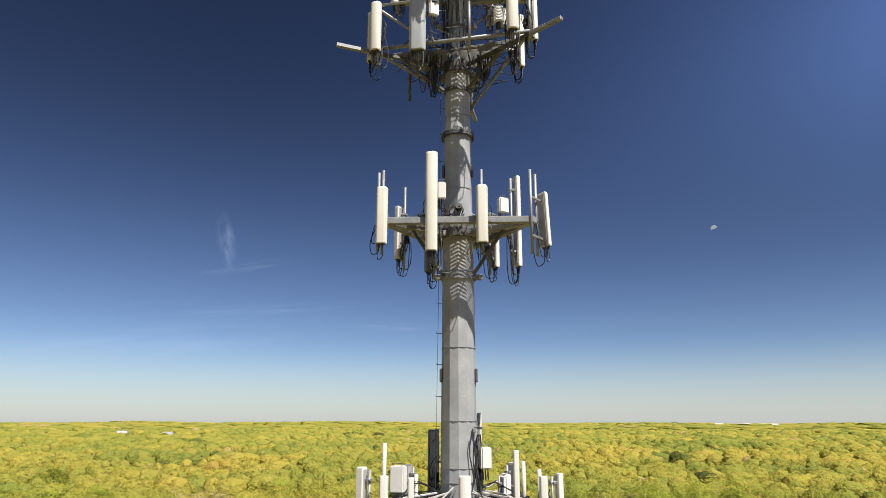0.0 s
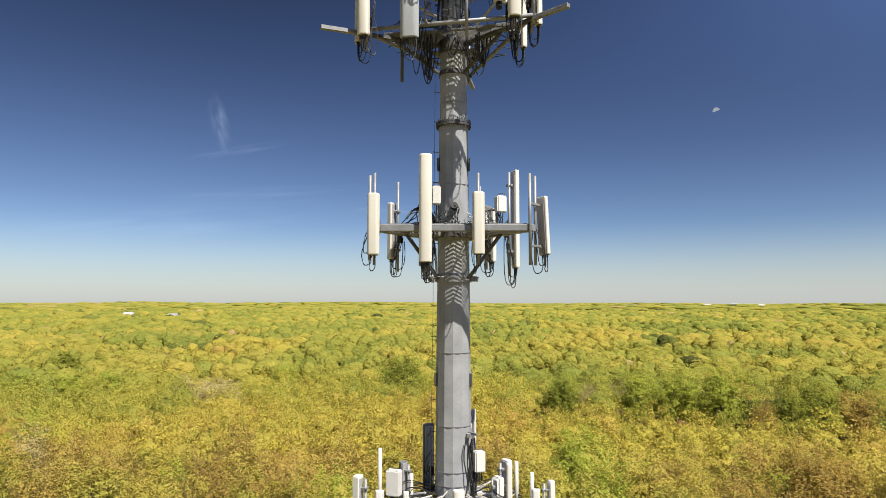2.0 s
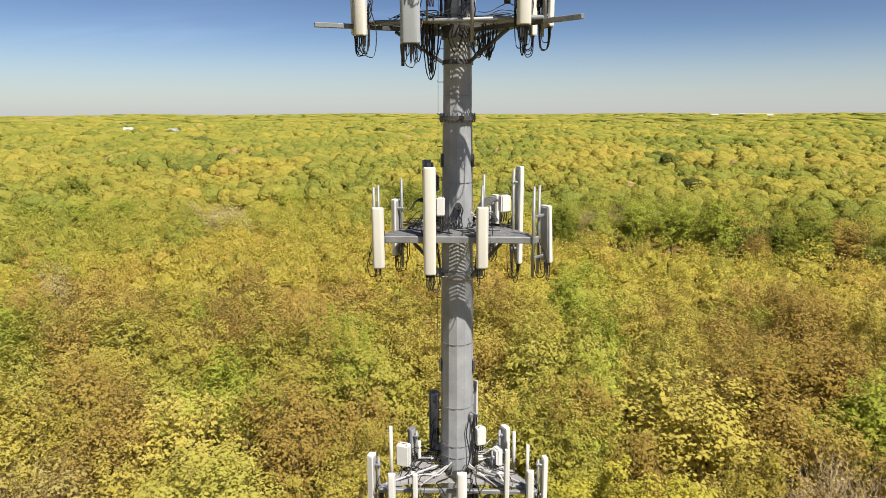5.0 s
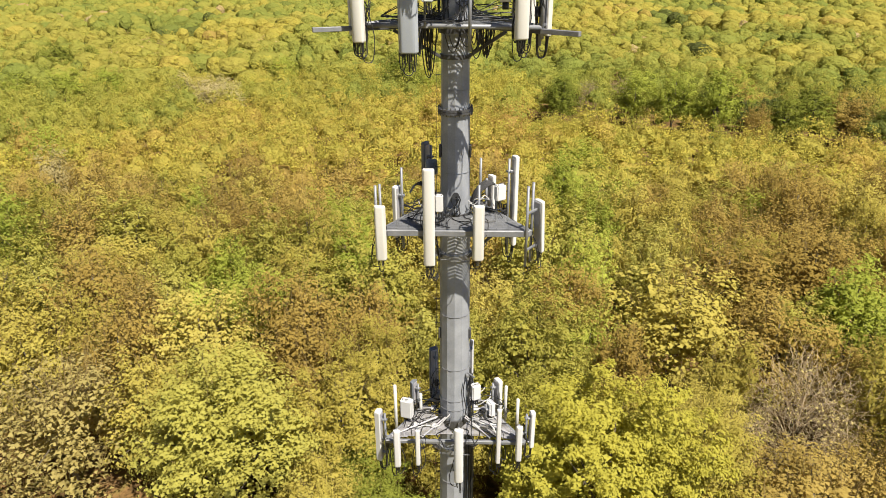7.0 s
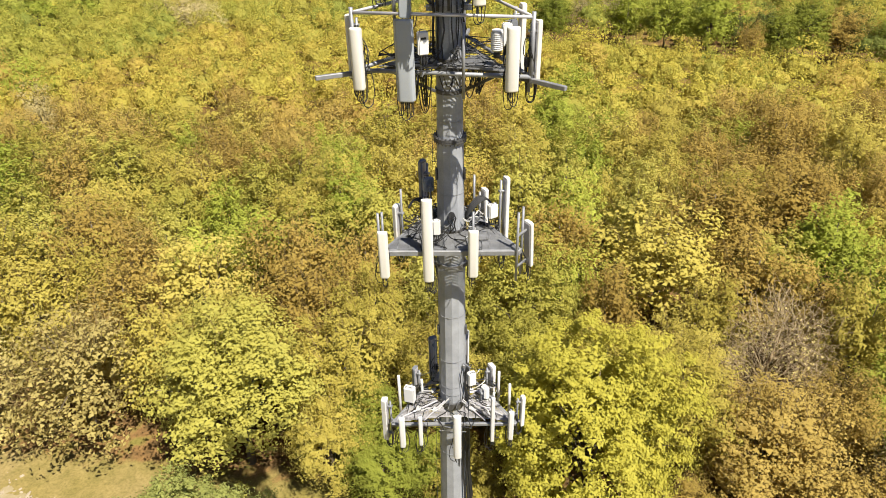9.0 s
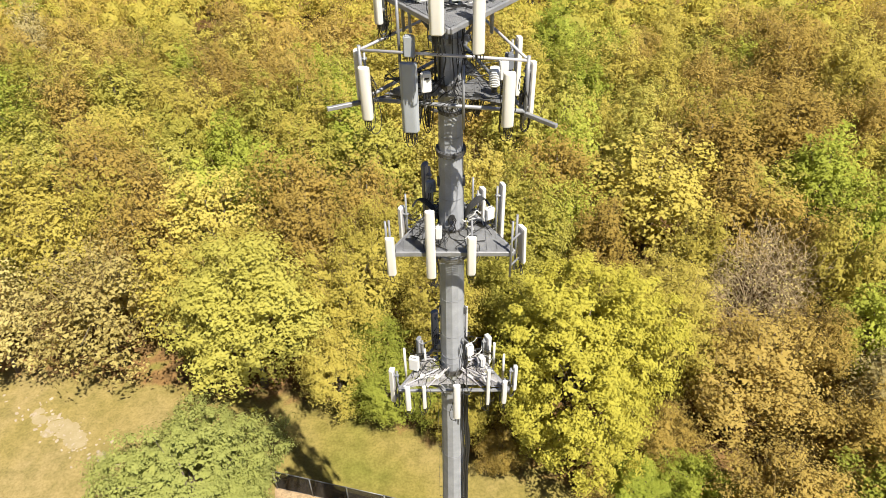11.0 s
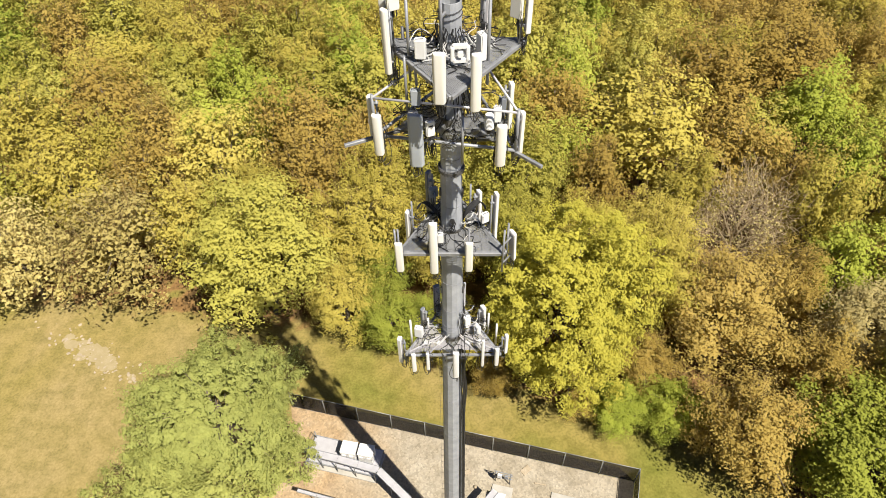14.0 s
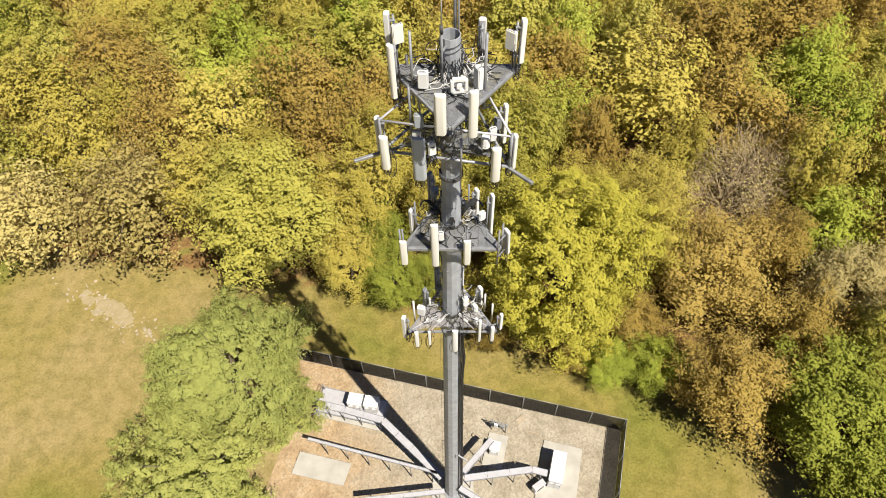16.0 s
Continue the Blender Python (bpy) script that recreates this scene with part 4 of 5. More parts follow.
finned_radio(1.05, -1.30, 38.2)
solo("mount_pipe", tube([(0.31, -1.68, 37.25), (0.31, -1.68, 38.9)], 0.035, 10), M["galv"], "upright galvanised mounting pipe", "pipe", "mounting pipes")
solo("mount_pipe", tube([(-1.3, 0.3, 36.9), (-1.3, 0.3, 40.4)], 0.04, 10), M["steel"], "long dark upright pipe between two arrays", "pipe", "mounting pipes")
def cable_bundle(x, y, z, drop, count, seed):
    """Slack loops of cable that hang in a bunch under a frame."""
    root = thing("cable_bundle", "bunch of slack black cables hanging under the pipe frame", "cables", group="cable bundles")
    rng = random.Random(seed)
    for k in range(count):
        w, d = rng.uniform(0.06, 0.2), drop * rng.uniform(0.6, 1.05)
        t = rng.uniform(0, math.pi)
        ox, oy = x + rng.uniform(-0.08, 0.08), y + rng.uniform(-0.08, 0.08)
        pts = [(ox + math.cos(t) * w * u, oy + math.sin(t) * w * u, z - d * (1 - abs(u) ** 2.6) + rng.uniform(-0.02, 0.02)) for u in (-1, -0.85, -0.55, -0.2, 0.2, 0.55, 0.85, 1)]
        part("cable", tube(slack(pts, 2), rng.choice((0.011, 0.014, 0.018)), 5), M["black"], root)


cable_bundle(-0.57, -0.55, 37.75, 1.15, 9, 41)
cable_bundle(0.66, -0.55, 37.75, 0.8, 7, 42)
cable_bundle(1.45, -0.9, 37.75, 0.7, 4, 43)
cable_bundle(-0.75, -1.1, 37.75, 0.7, 5, 44)
hanging_cables(42, 37.8, 1.7, 7, "tangle of black cables round the pole at the pipe frame")
bundle = thing("hanging_cable_bundle", "loops of black cable hanging under the pipe frame", "cables")
rng = random.Random(21)
for k in range(20):
    a = rng.choice((radians(205), radians(160), radians(-25), radians(-60), radians(60))) + rng.uniform(-0.3, 0.3)
    r0 = rng.uniform(0.5, 0.9)
    p0 = Vector((r0 * math.cos(a), r0 * math.sin(a), 37.6))
    r1 = rng.uniform(0.45, 1.1)
    b = a + rng.choice((-1, 1)) * rng.uniform(0.25, 0.5)
    p1 = Vector((r1 * math.cos(b), r1 * math.sin(b), 37.55))
    part("cable_loop", tube(arc(p0, p1, rng.uniform(0.25, 0.6), 11), 0.013, 5), M["black"], bundle)

# ---- top array ----
ARRAY["tri"], ARRAY["z"] = [(-1.85, 0.35), (0.0, -2.35), (2.05, 0.30)], 39.95
platform(ARRAY["tri"], ARRAY["z"], 38.9, "top triangular antenna platform with wide bar grating", beam=0.12, pitch=0.04, along=1.0, hole=0.45)
panel_antenna(-1.70, -0.42, 39.42, 41.28, -0.75, -0.66, 0.22, 0.15, "cream", round_front=True, label="long cream panel antenna on the top platform", tangle=4)
panel_antenna(-1.80, 0.42, 40.2, 41.75, -0.9, 0.1, 0.22, 0.16, "white", label="white panel antenna on the rear corner of the top platform", tangle=4)
panel_antenna(-0.28, -2.62, 39.98, 41.36, -0.1, -1, 0.32, 0.14, "cream", ports=6, label="cream panel antenna at the front corner of the top platform", tangle=4)
panel_antenna(0.63, -2.0, 39.3, 40.95, 0.2, -0.98, 0.26, 0.15, "cream", round_front=True, ports=2, label="long cream panel antenna on the top platform", tangle=4)
panel_antenna(0.95, 1.0, 39.6, 41.15, 0.1, 1, 0.24, 0.13, "white", label="white panel antenna seen from behind with its pipe", tangle=4)
panel_antenna(2.05, 0.02, 40.35, 41.75, 0.95, 0.1, 0.24, 0.15, "white", label="white panel antenna on the far corner of the top platform", tangle=4)
radio_unit(-1.48, 0.02, 41.02, 0.45, -0.9, 0.33, 0.13, 0.62, "cream", "cream flat radio unit beside a panel antenna")
radio_unit(1.72, 0.0, 40.78, -0.6, -0.8, 0.34, 0.13, 0.64, "cream", "cream flat radio unit beside a panel antenna")
radio_unit(-0.78, -0.85, 40.15, -0.15, -0.98, 0.30, 0.2, 0.55, label="white radio unit standing on the top platform")
radio_unit(0.80, -0.85, 40.1, 0.5, -0.86, 0.18, 0.26, 0.75, label="tall white radio unit standing on the top platform")
radio_unit(-0.95, -1.15, 38.9, -0.2, -0.98, 0.26, 0.16, 0.5, "grey", "grey radio unit under the top platform")
yoke = thing("dish_yoke", "open white square yoke of a small dish mount", "dish mount", facing(0.24, -1.14, 40.25, 0.1, -1))
for p0, p1 in (((-0.2, 0, 0), (0.2, 0, 0)), ((0.2, 0, 0), (0.2, 0, 0.4)), ((0.2, 0, 0.4), (-0.2, 0, 0.4)), ((-0.2, 0, 0.4), (-0.2, 0, 0))):
    part("yoke_bar", bar(p0, p1, 0.1, 0.14, bevel=0.02), M["white"], yoke)
part("feed", tube([(0, 0.05, 0.2), (0, -0.1, 0.2)], 0.08, 12), M["white"], yoke)
part("stem", tube([(0, 0.1, -0.25), (0, 0.1, 0.1)], 0.04, 8), M["galv"], yoke)
for px, py, lo, hi, r in ((-1.10, -0.60, 39.3, 41.84, 0.04), (0.98, -0.80, 39.3, 41.9, 0.045), (-1.62, -0.30, 39.2, 41.2, 0.04), (0.14, 0.62, 39.4, 44.6, 0.05), (0.24, 0.55, 39.6, 43.5, 0.03), (-1.2, -1.0, 38.6, 40.3, 0.035)):
    solo("mount_pipe", tube([(px, py, lo), (px, py, hi)], r, 10), M["galv"], "upright galvanised mounting pipe", "pipe", "mounting pipes")
whip = thing("whip_antenna", "thin white whip antenna clamped to the pole top", "antenna", pose(-0.24, -0.52, 40.2))
part("lower_mast", tube([(0, 0, 0), (0, 0, 1.7)], 0.035, 10), M["galv"], whip)
part("whip", tube([(0, 0, 1.6), (0.03, 0, 4.2)], 0.022, 8, r_end=0.012), M["white"], whip)
part("collar", tube([(0, 0, 1.5), (0, 0, 1.75)], 0.05, 10), M["steel"], whip)
part("arm", bar((0, 0, 0.9), (0.12, 0.25, 0.9), 0.06, 0.08, bevel=0.01), M["galv"], whip)


def chain(z, tilt, r):
    bm = bmesh.new()
    n = 44
    for k in range(n):
        a = 2 * math.pi * k / n
        p = [((r + 0.012) * math.cos(a + s), (r + 0.012) * math.sin(a + s), z + tilt * math.cos(a + s)) for s in (-0.055, 0.055)]
        tube(p, 0.017 if k % 2 else 0.012, 6, bm)
    return solo("chain", bm, M["steel"], "dark steel chain wrapped round the pole top", "chain")


chain(41.05, 0.05, pole_r(41.05))
chain(40.88, 0.07, pole_r(40.9))
chain(40.25, 0.02, pole_r(40.3))
hanging_cables(40, 40.05, 1.5, 9, "tangle of black cables on the top platform")
hanging_cables(26, 40.08, 1.2, 19, "pale cables looped over the top platform", mat="wire")
for px, py, zz in ((-1.5, -0.35, 39.6), (1.95, 0.0, 40.3)):
    drop = thing("cable_drop", "loose black cables hanging from a platform corner", "cables")
    for k in range(6):
        pts = [(px + rng.uniform(-0.1, 0.1), py + rng.uniform(-0.1, 0.1), zz - 0.15 * j) for j in range(5)]
        part("cable", tube(pts, 0.011, 5), M["black"], drop)


def riser_cables(z0, z1, a0, a1, count, seed, label):
    """Cables that climb close to the pole between two arrays."""
    root = thing("riser_cables", label, "cables")
    rng = random.Random(seed)
    for k in range(count):
        a = radians(rng.uniform(a0, a1))
        n = 7
        pts = []
        for j in range(n):
            z = z0 + (z1 - z0) * j / (n - 1)
            w = a + rng.uniform(-0.12, 0.12)
            r = pole_r(z) + rng.uniform(0.03, 0.12)
            pts.append((r * math.cos(w), r * math.sin(w), z))
        part("cable", tube(pts, rng.choice((0.012, 0.016, 0.02)), 5), M["black"], root)


riser_cables(37.75, 39.9, 190, 290, 8, 31, "black cables climbing the pole to the top platform")
riser_cables(37.75, 39.8, 290, 350, 5, 32, "black cables climbing the pole to the top platform")
riser_cables(33.1, 33.65, 262, 284, 4, 33, "black cables entering a port in the pole")
riser_cables(26.8, 28.2, 300, 350, 7, 34, "black cables looped up beside the pole")
riser_cables(40.0, 40.7, 200, 340, 14, 35, "black cables looped round the pole top")
solo("cable_port", tube([(0.02, -0.34, 33.62), (0.02, -0.47, 33.66)], 0.085, 12), M["black"], "dark round cable port in the pole", "cable port")


# ---- cable bridges in the yard ----
def cable_bridge(points, width, z, label, deck=True, posts=2.4, supports=None):
    root = thing("cable_bridge", label, "cable bridge")
    pts = [Vector((x, y, z)) for x, y in points]
    for a, b in zip(pts, pts[1:]):
        way = (b - a).normalized()
        side = Vector((-way.y, way.x, 0)) * width / 2
        n = max(1, round((b - a).length / 1.5))
        for k in range(n):
            p, q = a.lerp(b, k / n) + way * 0.01, a.lerp(b, (k + 1) / n) - way * 0.01
            part("deck_plank", bar(p, q, width, 0.03) if abs(way.y) < 0 else plank(p, q, width, 0.03), M["tray"], root)
        for s in (-1, 1):
            part("side_rail", bar(a + side * s + Vector((0, 0, 0.02)), b + side * s + Vector((0, 0, 0.02)), 0.04, 0.07), M["galv"], root)
        for k in range(4):
            off = side * (k - 1.5) * 0.4 - Vector((0, 0, 0.12))
            part("cable", tube([a + off, b + off], 0.022, 6), M["black"], root)
        m = max(2, round((b - a).length / posts) + 1)
        for k in range(m):
            p = a.lerp(b, (k + 0.25) / m)
            post = part("post", tube([(p.x, p.y, 0.0), (p.x, p.y, z - 0.03)], 0.04, 8), M["galv"], root)
            part("cross_arm", bar(p - side * 1.2 - Vector((0, 0, 0.06)), p + side * 1.2 - Vector((0, 0, 0.06)), 0.05, 0.05), M["galv"], post)
    return root


def plank(p, q, width, thick):
    way = (q - p).normalized()
    side = Vector((-way.y, way.x, 0)) * width / 2
    bm = bmesh.new()
    up = Vector((0, 0, thick / 2))
    c = [p - side, p + side, q + side, q - side]
    lo, hi = [bm.verts.new(v - up) for v in c], [bm.verts.new(v + up) for v in c]
    bm.faces.new(lo[::-1])
    bm.faces.new(hi)
    for k in range(4):
        bm.faces.new((lo[k], lo[(k + 1) % 4], hi[(k + 1) % 4], hi[k]))
    bmesh.ops.recalc_face_normals(bm, faces=bm.faces[:])
    return bm


cable_bridge([(-0.8, 0.15), (-5.5, 4.65), (-8.6, 5.55), (-10.9, 6.1)], 0.55, 2.5, "wide galvanised cable bridge bending towards the equipment platform")
cable_bridge([(-1.13, 0.5), (-11.25, 3.17)], 0.22, 2.5, "long narrow galvanised cable bridge over the dirt", posts=2.2)
cable_bridge([(0.9, 0.1), (5.97, 0.75), (7.1, 0.45)], 0.5, 2.5, "galvanised cable bridge to the large cabinet")
cable_bridge([(0.8, 0.55), (3.05, 3.1)], 0.45, 2.5, "galvanised cable bridge to the small cabinet")
cable_bridge([(-0.6, -0.85), (-6.7, -1.5)], 0.35, 2.5, "galvanised cable bridge leaving the pole over the dirt")
cable_bridge([(0.5, -0.6), (2.6, -1.9)], 0.4, 2.5, "short galvanised cable bridge at the foot of the pole")


def cabinet(x, y, z, yaw, w, d, h, label, doors=2):
    root = thing("equipment_cabinet", label, "cabinet", pose(x, y, z, 0, 0, yaw), "equipment cabinets")
    body = part("body", box((w, d, h), (0, 0, h / 2), bevel=0.04, segments=2), M["cabinet"], root)
    part("roof", box((w + 0.06, d + 0.06, 0.06), (0, 0, h + 0.03), bevel=0.02), M["cabinet"], root)
    part("plinth", box((w * 0.92, d * 0.92, 0.08), (0, 0, 0.02)), M["steel"], root)
    for k in range(doors):
        door = part("door", box((w / doors - 0.05, 0.02, h - 0.16), ((k - (doors - 1) / 2) * w / doors, -d / 2 - 0.01, h / 2), bevel=0.006), M["cabinet"], body)
        part("handle", box((0.03, 0.04, 0.16), ((k - (doors - 1) / 2) * w / doors + w / doors * 0.33, -d / 2 - 0.03, h * 0.55), bevel=0.008), M["steel"], door)
        for j in range(5):
            part("louvre", box((w / doors * 0.5, 0.02, 0.02), ((k - (doors - 1) / 2) * w / doors, -d / 2 - 0.025, h * 0.8 - j * 0.04), (30, 0, 0)), M["cabinet"], door)


cabinet(-7.95, 6.75, 0.5, -10, 1.15, 0.95, 1.35, "white steel equipment cabinet on the raised platform")
cabinet(-6.62, 6.55, 0.5, -10, 1.15, 0.9, 1.3, "white steel equipment cabinet on the raised platform")
cabinet(3.35, 3.05, 0.12, -15, 0.75, 0.75, 1.1, "small white equipment cabinet on a concrete pad", 1)
cabinet(8.05, 1.25, 0.12, -15, 1.0, 2.4, 1.6, "large white equipment cabinet on a concrete pad")

deck = thing("equipment_platform", "raised galvanised steel platform with a railing for the cabinets", "platform", pose(-8.4, 6.75, 0, 0, 0, -13.5))
part("deck_plate", box((5.6, 2.1, 0.06), (0, 0, 0.45)), M["tray"], deck)
for s in (-1, 1):
    part("edge_beam", box((5.7, 0.08, 0.16), (0, s * 1.07, 0.42)), M["galv"], deck)
for x in (-2.6, -0.9, 0.9, 2.6):
    for y in (-0.95, 0.95):
        part("leg", box((0.1, 0.1, 0.42), (x, y, 0.2)), M["galv"], deck)
for y in (-0.9, 0.9):
    part("rail_post", tube([(-2.7, y, 0.45), (-2.7, y, 1.5)], 0.03, 8), M["galv"], deck)
for z in (1.0, 1.5):
    part("rail", tube([(-2.7, -0.9, z), (-2.7, 0.9, z)], 0.025, 8), M["galv"], deck)
part("step", box((0.5, 0.9, 0.05), (-3.1, 0.0, 0.22)), M["galv"], deck)

rack = thing("meter_rack", "steel rack with meter boxes at the edge of the pad", "rack", pose(3.75, 4.75, 0, 0, 0, -15))
for x in (-0.55, 0.55):
    part("post", tube([(x, 0, 0), (x, 0, 1.8)], 0.04, 8), M["galv"], rack)
for z in (0.9, 1.4, 1.7):
    part("rail", bar((-0.7, 0, z), (0.7, 0, z), 0.05, 0.05), M["galv"], rack)
part("meter_box", box((0.35, 0.18, 0.5), (-0.25, -0.12, 1.3), bevel=0.02), M["cabinet"], rack)
part("meter_box", box((0.28, 0.16, 0.4), (0.25, -0.12, 1.35), bevel=0.02), M["galv"], rack)
unit = thing("generator_hood", "open-sided white hood beside the large cabinet", "generator", pose(6.6, 0.1, 0.12, 0, 0, 35))
part("body", box((1.0, 0.45, 0.8), (0, 0, 0.4), bevel=0.03), M["cabinet"], unit)
part("lid", box((1.05, 0.5, 0.05), (0, 0, 0.83), bevel=0.01), M["tray"], unit)
part("louvre_panel", box((0.6, 0.02, 0.4), (0, -0.235, 0.45)), M["steel"], unit)
for px, py, w, d, h, yaw in ((1.1, 5.55, 0.5, 0.35, 0.12, 20), (1.7, 4.35, 0.22, 0.22, 0.2, 0), (6.6, 4.6, 0.9, 0.12, 0.1, -12), (5.6, 5.7, 0.8, 0.5, 0.05, 40)):
    solo("loose_block", box((w, d, h), (px, py, h / 2 + 0.012), (0, 0, yaw), bevel=0.03), M["stones"], "pale block lying on the gravel", "block")
bracket = thing("standoff_bracket", "galvanised standoff bracket that holds cables off the pole", "bracket")
part("arm", bar((0.30, -0.45, 9.1), (0.95, -0.75, 8.7), 0.1, 0.12, bevel=0.01), M["galv"], bracket)
part("plate", box((0.3, 0.05, 0.5), (0.32, -0.47, 9.0), (0, 0, 30), bevel=0.01), M["galv"], bracket)

# ---- moon ----
MOON_TURN = 18
moon_way = Vector((0.3483, 0.9006, 0.2600)).normalized()
bm = bmesh.new()
rad = 21
pts = [(rad * math.cos(a), rad * math.sin(a)) for a in (math.pi * k / 24 for k in range(25))]
pts += [(rad * math.cos(a), rad * -0.10 * math.sin(a)) for a in (math.pi - math.pi * k / 24 for k in range(1, 24))]
bm.faces.new([bm.verts.new((x, y, 0)) for x, y in pts])
moon = solo("moon", bm, M["moon"], "pale half moon in the day sky", "moon", kind="structure")
moon.matrix_world = look(Vector((0.1, -16, 30)) + moon_way * 4600, Vector((0.1, -16, 30)) + moon_way * 9000) @ pose(0, 0, 0, 0, 0, MOON_TURN)


# ---- trees ----
def leaf_cloud(rng, centres, radii, per, size, inner=None, scatter=0.3, turn_out=0.85, lift=1.0):
    """Three-cornered leaf sprays scattered over clumps; their faces look outward and up with some scatter."""
    n = len(centres) * per
    c = np.repeat(centres, per, axis=0)
    rr = np.repeat(radii, per)[:, None]
    d = rng.normal(size=(n, 3))
    d /= np.linalg.norm(d, axis=1)[:, None]
    mid = np.array((0, 0, centres[:, 2].mean() - 1.0)) if inner is None else inner
    flat = np.repeat(0.4 + 0.5 * rng.random(len(centres)), per)[:, None]
    off = d * rr * (rng.random((n, 1)) ** 0.45) * np.concatenate([np.ones((n, 2)), flat], axis=1)
    axis = c - mid                                   # sprays run a little outward along their bough
    axis /= np.linalg.norm(axis, axis=1)[:, None] + 1e-6
    pos = c + off + axis * (off * axis).sum(axis=1)[:, None] * 0.45
    out = pos - mid
    out /= np.linalg.norm(out, axis=1)[:, None] + 1e-6
    nor = out * 0.8 + d * turn_out + rng.normal(size=(n, 3)) * scatter + np.array((0.25, -0.25, 0.6)) * lift
    nor /= np.linalg.norm(nor, axis=1)[:, None]
    t = np.cross(nor, rng.normal(size=(n, 3)))
    t /= np.linalg.norm(t, axis=1)[:, None] + 1e-6
    b = np.cross(nor, t)
    s = (size * (0.6 + 0.8 * rng.random((n, 1))))
    face = np.stack([pos - t * s * 0.5, pos + t * s * 0.5, pos + b * s * 0.8 + nor * s * 0.1], axis=1)
    return face.reshape(-1, 3)


def twig_cloud(rng, roots, tips, width):
    """Thin slivers from roots to tips."""
    way = tips - roots
    side = np.cross(way, rng.normal(size=way.shape))
    side /= np.linalg.norm(side, axis=1)[:, None] + 1e-6
    quad = np.stack([roots - side * width, roots + side * width, tips + side * width * 0.3, tips - side * width * 0.3], axis=1)
    return quad.reshape(-1, 3)


def faces_of(name, verts, mat, k):
    """A mesh of loose faces of k corners each."""
    n = len(verts) // k
    me = bpy.data.meshes.new(name)
    me.vertices.add(len(verts))
    me.vertices.foreach_set("co", verts.astype(np.float32).ravel())
    me.loops.add(n * k)
    me.loops.foreach_set("vertex_index", np.arange(n * k, dtype=np.int32))
    me.polygons.add(n)
    me.polygons.foreach_set("loop_start", np.arange(0, n * k, k, dtype=np.int32))
    me.update(calc_edges=True)
    me.materials.append(mat)
    return me


def crown_clumps(rng, r, h, base, count, lobes=7, uneven=0.55):
    """Clump centres filling the outer part of an uneven crown."""
    ang, amp = rng.random(lobes) * 6.28, 0.10 + 0.14 * rng.random(lobes)
    out = []
    while len(out) < count:
        d = rng.normal(size=3)
        d /= np.linalg.norm(d)
        if d[2] < -0.55:
            continue
        a = math.atan2(d[1], d[0])
        wob = 1 + sum(m * math.cos((k % 4 + 2) * a + p + 2.2 * d[2]) for k, (p, m) in enumerate(zip(ang, amp))) * uneven
        q = (0.55 + 0.45 * rng.random() ** 0.6) * wob
        out.append((d[0] * r * q, d[1] * r * q, base + (h - base) * (0.42 + 0.56 * d[2] * min(q, 1.05))))
    return np.array(out)


def lumps(seed, r, h, count, nu=8, nv=3, rough=0.17):
    """Overlapping bumpy crowns of one far tree as a grid of points, and its faces."""
    rng = np.random.default_rng(seed)
    verts, faces = [], []
    for k in range(count):
        a, d = rng.random() * 6.28, r * ((0.35 + 0.3 * rng.random()) if k else 0.0)
        rr, top = r * (0.80 if k == 0 else 0.42 + 0.2 * rng.random()), h * (1.0 if k == 0 else 0.72 + 0.2 * rng.random())
        base = len(verts)
        for i in range(nv + 1):
            e = math.pi / 2 * (1 - (i + 0.25) / nv * 1.15)
            for j in range(nu):
                w = 1 + rough * rng.normal()
                f = 2 * math.pi * (j + 0.5 * (i % 2)) / nu
                verts.append((math.cos(a) * d + rr * w * math.cos(e) * math.cos(f), math.sin(a) * d + rr * w * math.cos(e) * math.sin(f), top - rr * 0.72 * (1 - w * math.sin(e))))
        for i in range(nv):
            for j in range(nu):
                faces.append((base + i * nu + j, base + (i + 1) * nu + j, base + (i + 1) * nu + (j + 1) % nu, base + i * nu + (j + 1) % nu))
        faces += [(base, base + 1, base + 2, base + 3), (base + 3, base + 4, base + 7, base), (base + 4, base + 5, base + 6, base + 7)]
    return np.array(verts), faces


